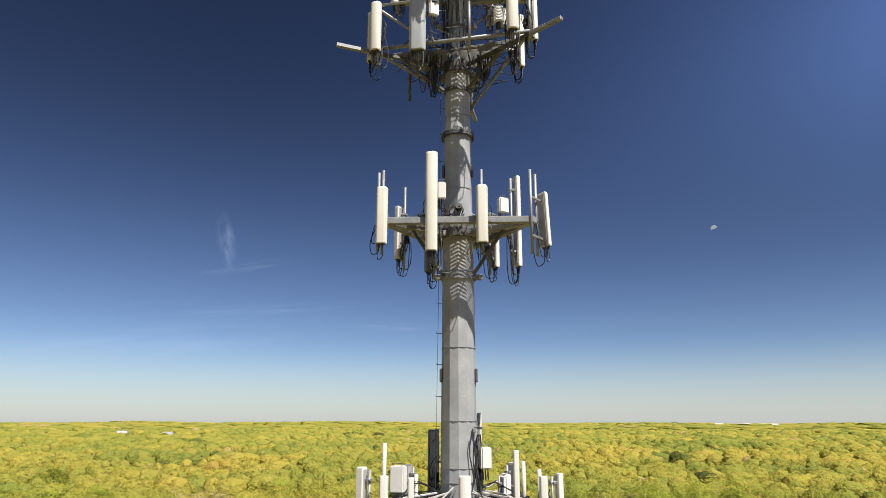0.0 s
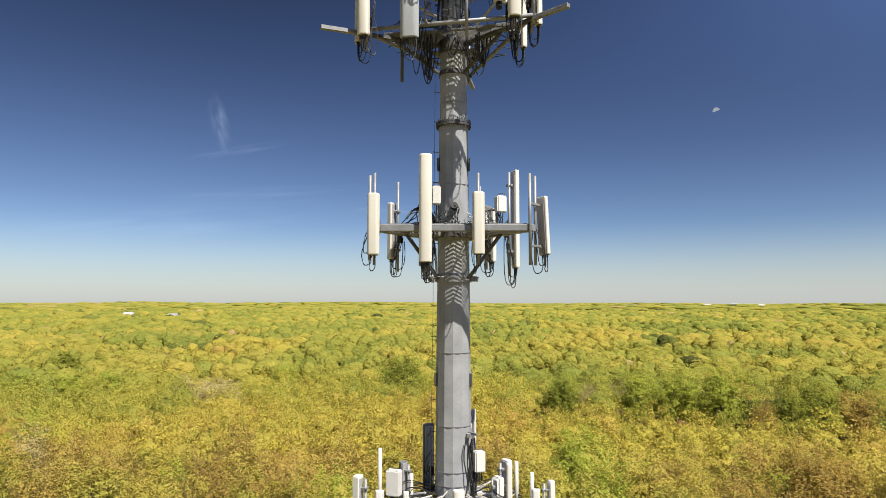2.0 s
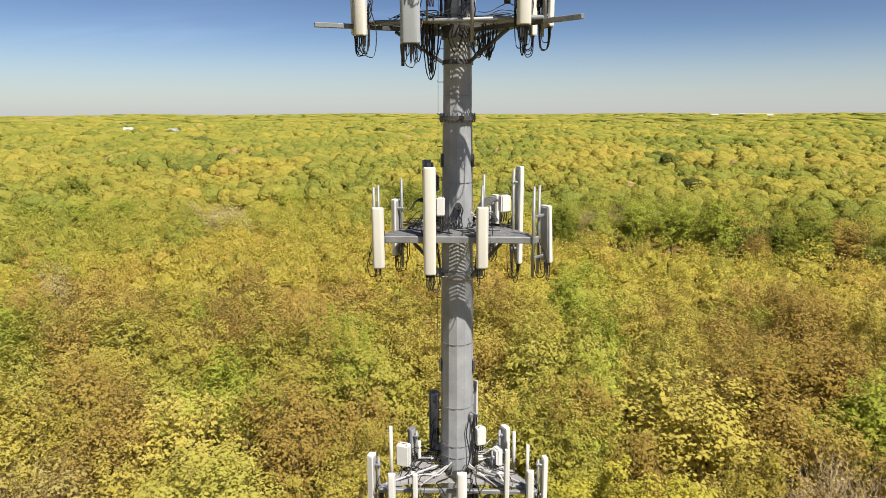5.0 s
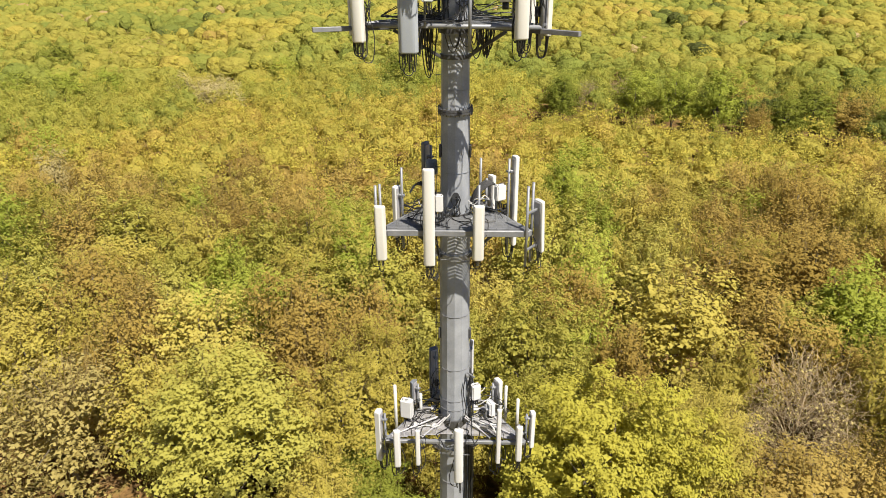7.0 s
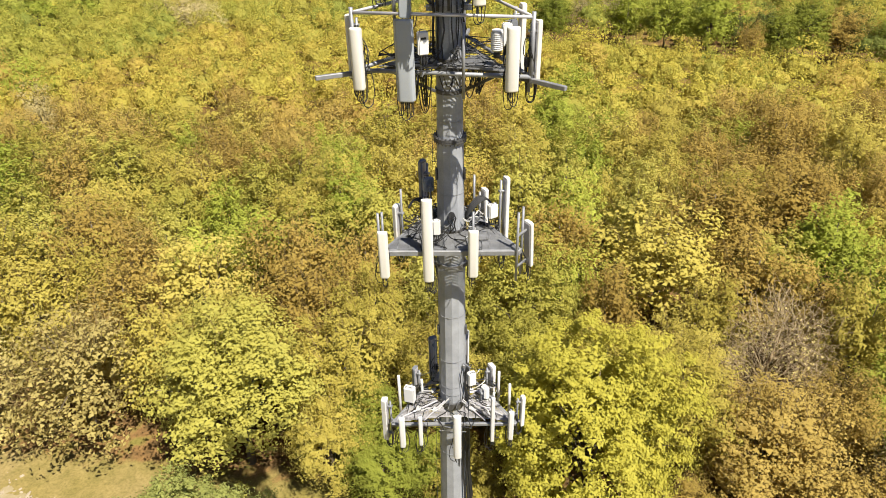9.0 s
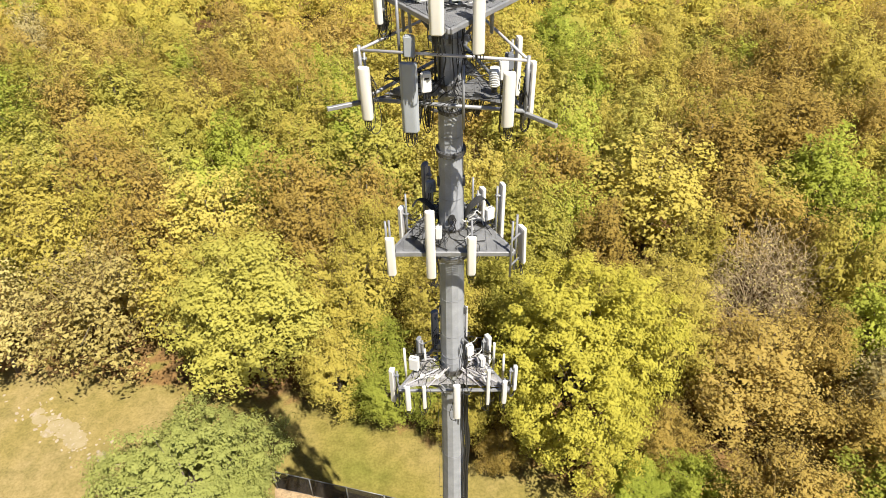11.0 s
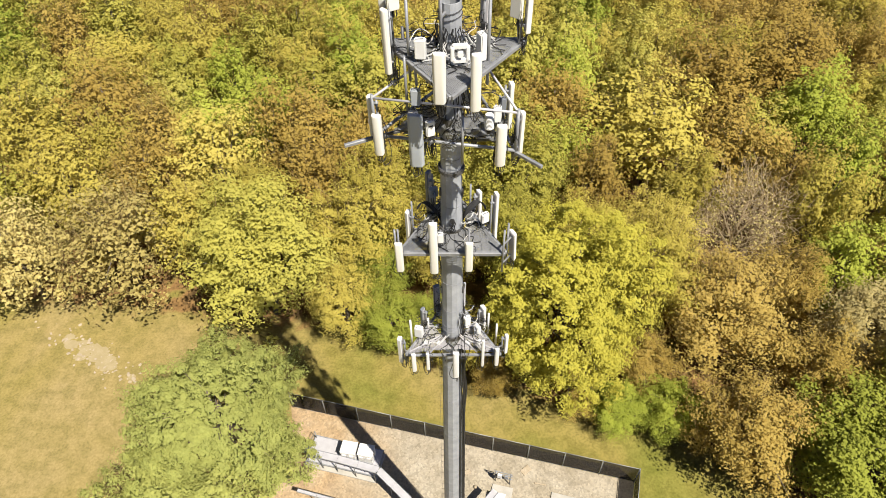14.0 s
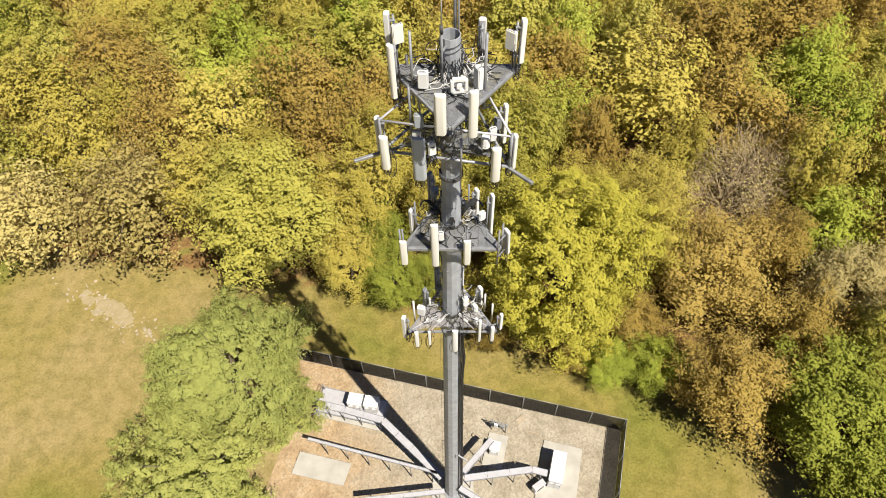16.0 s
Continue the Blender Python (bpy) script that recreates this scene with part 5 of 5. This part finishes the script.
def tree_meshes(kind, seed, r, h, clumps, per, leaf, mat, clump_r=0.85, twigs=0, base=0.25, limbs=9, uneven=0.55, lift=1.0):
    """Wood and crown meshes of a tree variant, standing on the origin."""
    rng = np.random.default_rng(seed)
    cs = crown_clumps(rng, r, h, h * base, clumps, uneven=uneven)
    wood = bmesh.new()
    tube([(0, 0, -0.3), (0.08, 0.05, h * 0.25), (-0.05, 0.1, h * 0.5), (0.05, 0, h * 0.8)], 0.05 + h * 0.013, 8, wood, r_end=0.04)
    order = rng.permutation(len(cs))[:limbs * 3]
    for k, i in enumerate(order):
        tip = Vector(cs[i])
        z0 = h * (0.16 + 0.4 * rng.random())
        z0 = min(z0, tip.z * 0.8)
        root = Vector((0.02, 0.04, z0))
        mid = root.lerp(tip, 0.5) + Vector((0, 0, 0.06 * h))
        tube([root, mid, tip], 0.07 if k < limbs else 0.035, 5, wood, r_end=0.012, cap=False)
    wood_me = finish(kind + "_wood", wood, M["twig"] if twigs > 2000 else M["bark"])
    leaves = leaf_cloud(rng, cs, clump_r * (0.45 + 0.9 * rng.random(len(cs)) ** 1.5), per, leaf, lift=lift) if per else np.zeros((0, 3))
    if per and kind != "bare":                       # larger inner leaves, so that few gaps go right through
        inner = cs * np.array((0.72, 0.72, 0.82)) + np.array((0, 0, h * 0.03))
        leaves = np.concatenate([leaves, leaf_cloud(rng, inner, np.full(len(cs), clump_r * 0.8), 7, 0.38, scatter=0.5)])
    leaf_me = faces_of(kind + "_leaves", leaves, mat, 3) if per else None
    twig_me = None
    if twigs:
        pick = cs[rng.integers(0, len(cs), twigs)]
        if kind == "bare":
            roots = pick * np.array((0.9, 0.9, 0.95)) + rng.normal(size=(twigs, 3)) * 0.75
            tips = roots + (pick - np.array((0, 0, h * 0.3))) / (r + 1) * 0.45 + rng.normal(size=(twigs, 3)) * 0.42
        else:
            roots = pick * np.array((0.75, 0.75, 0.9)) + rng.normal(size=(twigs, 3)) * 0.5
            tips = roots + np.array((0, 0, 0.7)) + (pick - np.array((0, 0, h * 0.35))) / (r + 1) * (0.4 + 0.8 * rng.random((twigs, 1))) + rng.normal(size=(twigs, 3)) * 0.3
        twig_me = faces_of(kind + "_twigs", twig_cloud(rng, roots, tips, 0.014), M["twig"] if kind == "bare" else M["shoot"], 4)
    return wood_me, leaf_me, twig_me


def plant(meshes, x, y, turn, scale, label, name="tree", group="woodland trees", stretch=1.0):
    wood_me, leaf_me, twig_me = meshes
    root = thing(name, label, "tree", Matrix.Translation((x, y, ground_z(x, y))) @ Matrix.Rotation(turn, 4, "Z") @ Matrix.Diagonal((scale, scale, scale * stretch, 1)), group)
    for nm, me in (("trunk", wood_me), ("crown", leaf_me), ("branchwork", twig_me)):
        if me:
            o = new(nm, me)
            o.parent = root
            if nm != "trunk":
                o["kind"] = "stuff"
    return root


SPEC = {                     # label, seeds, radius, height, clumps, leaves, clump size, twigs
    "olive": ("olive green budding tree at the woods' edge", (1, 2, 3), 3.9, 13.0, 230, 78, 0.95, 700),
    "rust": ("rusty brown budding tree with thin leaves", (4, 5), 3.6, 12.5, 230, 70, 1.0, 1300),
    "yellow": ("bright yellow-green leafing tree", (6, 7), 3.8, 13.0, 240, 80, 0.8, 60),
    "green": ("fresh green leafy tree", (8, 9), 3.7, 12.5, 230, 80, 0.82, 100),
    "bare": ("grey-brown tree of bare fine twigs", (10,), 3.9, 11.0, 190, 26, 0.9, 9000),
    "tan": ("tan budding tree with pale bare twigs showing through", (13,), 3.9, 12.5, 230, 62, 1.05, 2400),
    "pale": ("pale blossoming tree with cream tufts", (11,), 3.7, 12.0, 220, 72, 0.9, 400),
    "dark": ("dark green dense tree", (12,), 3.6, 12.0, 240, 78, 0.85, 100),
}
KINDS = {}
for kind, (text, seeds, r, h, clumps, per, size, twigs) in SPEC.items():
    fine = [tree_meshes(kind, s, r, h, clumps, per, 0.155 if kind != "bare" else 0.10, LEAF[kind if kind != "bare" else "tan"], size, twigs, 0.14) for s in seeds]
    far = [tree_meshes(kind, s + 20, r, h, round(clumps * 0.8), round(per * 0.42), 0.245 if kind != "bare" else 0.15, LEAF[kind if kind != "bare" else "tan"], size * 1.1, round(twigs * 0.5), 0.14, 6, lift=1.0) for s in seeds]
    KINDS[kind] = (text, fine, far)
TREE_RNG = random.Random(77)
SET = []


def put(kind, x, y, r, h, label=""):
    text, fine, far = KINDS[kind]
    s = r / SPEC[kind][2]
    plant(TREE_RNG.choice(fine if math.hypot(x, y + 16) < 47 else far), x, y, TREE_RNG.uniform(0, 6.28), s, label or text, stretch=h / SPEC[kind][3] / s)
    SET.append((x, y, r))


# trees that stand out
plant(tree_meshes("great_maple", 31, 7.0, 17.8, 820, 88, 0.165, LEAF["maple"], 0.68, 0, 0.06, 16, 0.28), 9.2, 15.7, 0.4, 1.0, "great round yellow-green maple in full young leaf", "maple_tree", "")
SET.append((9.2, 15.7, 7.6))
plant(tree_meshes("dense_tree", 32, 6.4, 11.2, 620, 130, 0.145, LEAF["shade"], 0.62, 0, 0.05, 14, 1.0), -17.1, 7.5, 1.1, 1.0, "broad dense blue-green tree beside the yard", "shade_tree", "")
plant(tree_meshes("dense_shrub", 33, 5.8, 8.8, 420, 125, 0.145, LEAF["shade"], 0.62, 0, 0.05, 10, 1.0), -18.5, 0.4, 2.1, 1.0, "broad dense blue-green tree beside the yard", "shade_tree", "")
put("yellow", 6.2, 29.4, 4.1, 17.0, "bright yellow-green tree standing over the woods")
put("yellow", 7.2, 46.5, 4.2, 17.0, "bright yellow-green tree standing over the woods")
put("yellow", 5.0, 24.4, 3.0, 11.5)
put("bare", 25.4, 25.0, 4.3, 12.5, "grey-brown dome of bare fine twigs among leafy trees")
put("yellow", -16.2, 21.0, 6.1, 15.0, "wide yellow-olive tree at the lawn's edge")
put("olive", -8.6, 24.0, 4.2, 13.0)
put("rust", -12.0, 31.0, 3.8, 13.0)
put("tan", -29.4, 23.6, 5.0, 13.0)
put("olive", -23.6, 25.5, 3.6, 12.5)
put("tan", -38.5, 22.8, 4.5, 11.5)
put("tan", -46.5, 24.0, 4.4, 12.0)
put("rust", -28.5, 31.4, 3.6, 13.0)
put("olive", -22.4, 33.6, 4.6, 13.5)
put("rust", -15.3, 38.0, 4.2, 13.5)
put("olive", -43.0, 37.0, 4.8, 13.4)
put("rust", -36.0, 42.0, 4.6, 13.5)
put("olive", -36.5, 31.0, 4.2, 12.5)
put("yellow", -7.6, 44.0, 4.4, 14.0)
put("yellow", -1.6, 33.0, 3.8, 13.0)
put("rust", -8.0, 36.5, 3.2, 13.0)
put("pale", -61.0, 79.0, 3.0, 14.6, "cream blossoming tree among green ones")
put("green", -53.0, 54.0, 5.2, 14.0)
put("green", -60.0, 62.0, 4.6, 14.0)
put("rust", 22.0, 16.2, 4.9, 11.0, "brownish olive budding tree beside the great maple")
put("rust", 21.4, 6.7, 4.0, 9.5, "rusty orange young-leaved tree at the lawn's edge")
put("green", 17.0, 9.4, 2.5, 5.4, "small fresh green tree at the woods' edge")
put("green", 13.0, 9.9, 2.3, 4.4, "small fresh green tree at the woods' edge")
put("dark", 28.3, 3.9, 5.0, 11.0)
put("dark", 30.6, -2.6, 4.4, 9.5)
put("pale", 32.6, 14.4, 4.0, 11.0)
put("rust", 28.2, 11.0, 3.4, 10.0)
put("green", 37.0, 31.5, 3.6, 14.0)
put("green", 37.0, 40.0, 4.0, 14.0)
put("green", 33.0, 20.5, 3.4, 11.5)
put("olive", 19.9, 37.4, 6.2, 14.2, "wide olive green budding tree in the woods")
put("rust", 13.4, 31.2, 3.0, 12.0)
put("rust", 27.7, 46.6, 5.2, 13.5)
put("rust", 37.4, 48.6, 4.8, 13.5)
put("rust", 10.6, 41.0, 4.0, 13.0)
put("olive", 17.8, 25.0, 3.6, 11.0)
put("rust", 27.6, 34.6, 4.2, 13.0)
put("dark", -5.2, 17.6, 2.8, 7.0)
put("olive", -9.2, 19.0, 3.0, 8.5)
put("dark", -1.2, 17.2, 2.6, 7.0)
put("olive", 1.0, 15.4, 2.5, 8.0)
put("rust", 3.6, 12.7, 1.7, 4.2, "low rusty young-leaved tree at the woods' edge")
put("rust", 15.6, 13.4, 2.4, 6.2)
put("rust", 10.6, 10.7, 1.5, 2.8, "low rusty young-leaved tree at the woods' edge")
put("dark", -6.6, 22.0, 2.6, 8.0)
# standing over the middle woods
put("dark", 26.4, 157, 4.6, 13.0, "dark green rounded tree standing alone in the woods")
put("green", 50.0, 142, 5.2, 17.0, "tall fresh green tree with its trunk showing")
put("green", 58.6, 138, 6.0, 18.5, "tall fresh green tree with its trunk showing")
put("green", 43.0, 151, 4.6, 15.5)
put("rust", 64.2, 128, 3.0, 11.0, "dark red-brown budding tree")
put("dark", 71.0, 131, 4.8, 13.0)
put("dark", 78.5, 134, 5.4, 14.5)
put("rust", 86.0, 133, 5.2, 13.0)
put("dark", 94.0, 129, 5.2, 12.5)
put("green", 48.0, 166, 4.8, 13.0)
put("bare", 34.0, 163, 2.8, 11.0)
put("bare", 41.8, 161, 3.2, 11.5)
put("dark", -16.4, 182, 6.6, 17.0, "dark green tree rising over paler woods")
put("green", -9.0, 179, 4.0, 12.5)
put("pale", -75.5, 170, 5.4, 12.5, "cream blossoming tree among green ones")
put("pale", -66.0, 164, 5.2, 12.5, "cream blossoming tree among green ones")
put("pale", -60.5, 158, 4.0, 12.0, "cream blossoming tree among green ones")
put("green", -110, 168, 6.4, 13.5)
put("green", -99, 172, 6.0, 13.5)
put("green", -121, 166, 5.6, 13.5)
put("green", -56.0, 200, 5.4, 13.0)
put("dark", -138, 214, 6.4, 15.0)
put("dark", -126, 216, 4.6, 14.0)
put("yellow", 7.6, 140, 4.4, 11.0)
put("green", -75, 100, 5.0, 12.5)
put("green", 21.0, 96, 4.6, 12.0)

# the woods between them
CHOICES = ["olive"] * 13 + ["rust"] * 6 + ["yellow"] * 6 + ["green"] * 3
tries = 0
while len(SET) < 245 and tries < 30000:
    tries += 1
    y = TREE_RNG.uniform(-6, 78)
    x = TREE_RNG.uniform(-1, 1) * (0.52 * y + 36)
    r = TREE_RNG.uniform(3.0, 4.6)
    if y < woods_edge(x) + r * 0.75 or any((x - a) ** 2 + (y - b) ** 2 < ((r + c) * 0.70) ** 2 for a, b, c in SET):
        continue
    patch = noise.noise((x / 30, y / 30, 5.0))
    kind = "green" if patch > 0.42 and TREE_RNG.random() < 0.6 else "rust" if patch < -0.2 and TREE_RNG.random() < 0.35 else TREE_RNG.choice(CHOICES)
    put(kind, x, y, r, TREE_RNG.uniform(10.5, 14.5))


def wood_tint(x, y, rng):
    """The kind of a far tree: 0 dark green deepened for twiggy shade, 0.2 green, 0.45 olive, 0.6 yellow, 0.75 rust,
    0.85 brown, 1 blossom.
    """
    d = math.hypot(x, y + 16)
    v = noise.noise((x / 55, y / 40, 8.0)) + 0.5 * noise.noise((x / 20, y / 16, 3.0))
    # dark twiggy stand, its shade partly given by the darkest tint
    if d < 230 and 60 < x < 110 and brow(x) < y < brow(x) + 22:
        return rng.choice((0.0, 0.0, 0.05, 0.86))
    if d < 230 and 20 < x < 66 and brow(x) < y < brow(x) + 30:
        return rng.uniform(0.12, 0.36)
    if d < 150 or (d < 175 and -60 < x < 10):
        return min(max(0.66 + 0.26 * v + rng.uniform(-0.2, 0.13), 0.22), 0.88)
    if d < 250:
        return min(max(0.29 + 0.32 * v + rng.uniform(-0.14, 0.14), 0.14), 0.86)
    if 124 < x < 152 and 374 < y < 392:              # a row of conifers
        return 0.0
    if d > 330 and noise.noise((x / 45, y / 90, 20.0)) > 0.46:
        return rng.uniform(0.0, 0.12)
    if rng.random() < 0.015:
        return rng.choice((0.0, 1.0))
    band = 0.16 * smooth((x - 10) / 60) * smooth((d - 235) / 40) * (1 - smooth((d - 420) / 120))
    return min(max(0.30 + band + 0.34 * noise.noise((x / 70, y / 110, 1.0)) + 0.18 * noise.noise((x / 25, y / 40, 6.0)) + rng.uniform(-0.12, 0.12), 0.12), 0.78)


def stamp(name, spots, templates, mat, label, faces=None):
    """Many trees of a far wood in one mesh, each a turned and scaled copy of a template."""
    rng = np.random.default_rng(5)
    pick = random.Random(name)
    out, tints = [], []
    for x, y, s, h in spots:
        v = templates[rng.integers(len(templates))]
        a = rng.random() * 6.28
        ca, sa = math.cos(a), math.sin(a)
        w = np.empty_like(v)
        w[:, 0] = (v[:, 0] * ca - v[:, 1] * sa) * s + x
        w[:, 1] = (v[:, 0] * sa + v[:, 1] * ca) * s + y
        w[:, 2] = v[:, 2] * h + ground_z(x, y)
        out.append(w)
        tints.append(np.full(len(v), wood_tint(x, y, pick), dtype=np.float32))
    verts = np.concatenate(out)
    if faces is None:
        me = faces_of(name, verts, mat, 3)
    else:
        me = bpy.data.meshes.new(name)
        step = len(templates[0])
        index = (np.array(faces)[None] + (np.arange(len(spots)) * step)[:, None, None]).reshape(-1).astype(np.int32)
        me.vertices.add(len(verts))
        me.vertices.foreach_set("co", verts.astype(np.float32).ravel())
        me.loops.add(len(index))
        me.loops.foreach_set("vertex_index", index)
        me.polygons.add(len(index) // 4)
        me.polygons.foreach_set("loop_start", np.arange(0, len(index), 4, dtype=np.int32))
        me.update(calc_edges=True)
        me.polygons.foreach_set("use_smooth", np.ones(len(index) // 4, dtype=bool))
        me.materials.append(mat)
    me.attributes.new("tint", "FLOAT", "POINT").data.foreach_set("value", np.concatenate(tints))
    tagged(new(name, me), label, "woods", kind="stuff")


def brow(x):
    """The y of the line behind which taller trees rise over a lower stretch of wood."""
    return 152 - 0.45 * (x - 26)


def spots(near, far, pitch, jitter, seed):
    """Tree places over a wide fan ahead of the tower, on a jittered grid, clear of the trees already set."""
    rng = random.Random(seed)
    out = []
    y = near * 0.6
    while y < far:
        half = 0.70 * (y + 16) + 10
        x = -half
        while x < half:
            px, py = x + rng.uniform(-1, 1) * jitter * pitch, y + rng.uniform(-1, 1) * jitter * pitch
            d = math.hypot(px, py + 16)
            low = 1.0
            if 16 < px < 105 and d < 230:
                low = 1.0 - 0.68 * smooth((py - brow(px) + 34) / 24) * (py < brow(px))
            taken = d < 260 and any((px - a) ** 2 + (py - b) ** 2 < (0.75 * c + 1.2) ** 2 for a, b, c in SET)
            if near <= d < far and py > 14 and not taken:
                swell = 1.0 + (0.22 * noise.noise((px / 40, py / 60, 11.0)) if d > 215 else 0.0)
                size = rng.uniform(0.75, 1.3) if d < 215 else 0.62 + 0.95 * rng.random() ** 1.6
                out.append((px, py, size, rng.uniform(0.78, 1.15) * low * swell))
            x += pitch
        y += pitch
    return out


def template(seed, r, h, clumps, per, leaf, clump_r, scatter=0.25, stems=0, turn_out=0.4, lift=0.4):
    """Leaf sprays and thin upright shoots of one far tree."""
    rng = np.random.default_rng(seed)
    cs = crown_clumps(rng, r, h, h * 0.2, clumps)
    out = leaf_cloud(rng, cs, clump_r * (0.5 + 0.8 * rng.random(clumps)), per, leaf, scatter=scatter, turn_out=turn_out, lift=lift)
    if stems:
        root = cs[rng.integers(0, len(cs), stems)] + rng.normal(size=(stems, 3)) * 0.5
        tip = root + np.array((0, 0, 0.9)) * (0.6 + 0.8 * rng.random((stems, 1))) + rng.normal(size=(stems, 3)) * 0.22
        side = rng.normal(size=(stems, 3)) * np.array((0.035, 0.035, 0.01))
        out = np.concatenate([out, np.stack([root - side, root + side, tip], axis=1).reshape(-1, 3)])
    return out


MID = spots(83, 215, 6.6, 0.42, 2)
FAR = spots(215, 360, 7.4, 0.45, 3)
FARTHER = spots(360, 700, 9.4, 0.45, 7)
DISTANT = [(x, y, s * 1.25, h) for x, y, s, h in spots(700, 1700, 20, 0.45, 4)]
stamp("middle_woods", MID, [template(40 + k, 4.0, 12.5, 64, 13, 0.32, 0.95, 0.3, 150, 0.7) for k in range(5)], LEAF["wood"], "budding olive, rust and green woodland")
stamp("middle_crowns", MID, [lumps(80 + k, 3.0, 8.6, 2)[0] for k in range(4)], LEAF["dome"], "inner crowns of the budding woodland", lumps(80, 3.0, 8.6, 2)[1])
stamp("far_woods", FAR, [template(50 + k, 4.9, 12.6, 44, 10, 0.45, 0.9, 0.25, 40, 0.4, 0.3) for k in range(5)], LEAF["wood"], "rolling yellow-green woodland in the distance")
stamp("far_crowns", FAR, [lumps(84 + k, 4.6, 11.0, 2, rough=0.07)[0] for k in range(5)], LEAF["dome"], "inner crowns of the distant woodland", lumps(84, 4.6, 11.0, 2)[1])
stamp("farther_woods", FARTHER, [template(55 + k, 5.8, 12.8, 20, 7, 0.66, 1.1, 0.2, 0, 0.15, 0.15) for k in range(5)], LEAF["wood"], "rolling yellow-green woodland far off")
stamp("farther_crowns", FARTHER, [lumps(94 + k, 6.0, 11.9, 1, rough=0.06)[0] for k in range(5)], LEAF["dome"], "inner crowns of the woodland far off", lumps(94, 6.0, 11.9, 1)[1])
stamp("distant_woods", DISTANT, [lumps(60 + k, 8.4, 11.5, 1, rough=0.07)[0] for k in range(5)], LEAF["dome"], "rolling yellow-green woodland far away", lumps(60, 8.4, 11.5, 1)[1])
stamp("distant_tufts", DISTANT, [template(90 + k, 7.8, 12.2, 12, 4, 1.0, 1.6, 0.2, 0, 0.15, 0.15) for k in range(4)], LEAF["wood"], "leafy tufts over the woodland far away")
stamp("horizon_woods", [(x, y, s * 5.0, h) for x, y, s, h in spots(1700, 4500, 66, 0.45, 6)], [lumps(70 + k, 8, 10.0, 1, rough=0.04)[0] for k in range(4)], LEAF["dome"], "woodland along the horizon", lumps(70, 8, 10.0, 1)[1])

# ---- rubble on the lawn ----
bm = bmesh.new()
rng = random.Random(19)
for j in range(26):
    cx = rng.gauss(-31.6, 1.7)
    cy = 16.3 - 0.55 * (cx + 31.5) + rng.gauss(0, 0.55)
    size = rng.uniform(0.25, 0.85)
    rim = [bm.verts.new((cx + size * rng.uniform(0.7, 1.2) * math.cos(k * 0.393), cy + 0.7 * size * rng.uniform(0.7, 1.2) * math.sin(k * 0.393), 0.02 + 0.001 * j)) for k in range(16)]
    bm.faces.new(rim)
solo("bare_patch", bm, M["soil"], "pale bare stony soil in the dry lawn", "bare soil", kind="structure")
bm = bmesh.new()
rng = random.Random(8)
for k in range(130):
    x, y = rng.gauss(-31.5, 2.6), 0
    y = 16.3 - 0.55 * (x + 31.5) + rng.gauss(0, 0.75)
    r = rng.uniform(0.04, 0.17)
    box((r * 2, r * rng.uniform(1.0, 2.0), r * 0.5), (x, y, r * 0.1), (rng.uniform(-20, 20), rng.uniform(-20, 20), rng.uniform(0, 360)), r * 0.3, bm)
solo("rubble", bm, M["stones"], "scatter of pale stones on the dry lawn", "stones", kind="stuff")


# ---- houses far off ----
def farmhouse(x, y, yaw, w, d, h, label):
    """A gabled house: walls, two roof slopes, a chimney and a few windows."""
    root = thing("house", label, "house", pose(x, y, ground_z(x, y) + 1.0, 0, 0, yaw), "houses far off")
    bm = bmesh.new()
    foot = [(-w / 2, -d / 2), (w / 2, -d / 2), (w / 2, d / 2), (-w / 2, d / 2)]
    low, top = [bm.verts.new((a, b, -1.5)) for a, b in foot], [bm.verts.new((a, b, h)) for a, b in foot]
    ridge = [bm.verts.new((-w / 2, 0, h + d * 0.4)), bm.verts.new((w / 2, 0, h + d * 0.4))]
    for k in (0, 2):
        bm.faces.new((low[k], low[(k + 1) % 4], top[(k + 1) % 4], top[k]))
    bm.faces.new((low[1], low[2], top[2], ridge[1], top[1]))
    bm.faces.new((low[3], low[0], top[0], ridge[0], top[3]))
    bmesh.ops.recalc_face_normals(bm, faces=bm.faces[:])
    wall = part("wall", bm, M["white"], root)
    for s_ in (-1, 1):
        slope = box((w + 0.8, math.hypot(d / 2, d * 0.4) + 0.6, 0.2), (0, s_ * (d / 4 + 0.15), h + d * 0.2 + 0.05), (s_ * -38.66, 0, 0))
        part("roof", slope, M["tray"], root, "pale metal roof slope")
    part("chimney", box((0.9, 0.9, 2.0), (w * 0.2, 0, h + d * 0.4 + 0.3)), M["stones"], root)
    for k in range(3):
        part("window", box((1.1, 0.08, 1.5), ((k - 1) * w * 0.3, -d / 2 - 0.03, h * 0.55)), M["darkgrey"], wall)


farmhouse(-507, 994, 20, 13, 9, 9.5, "white gabled house half hidden in far woods")
farmhouse(-413, 936, -10, 14, 9, 9.5, "white gabled house half hidden in far woods")
farmhouse(1260, 3440, 5, 40, 12, 6.5, "long pale building on the horizon")
farmhouse(1395, 3440, 0, 30, 12, 6.5, "long pale building on the horizon")
farmhouse(1375, 3080, -8, 26, 12, 6.5, "long pale building on the horizon")
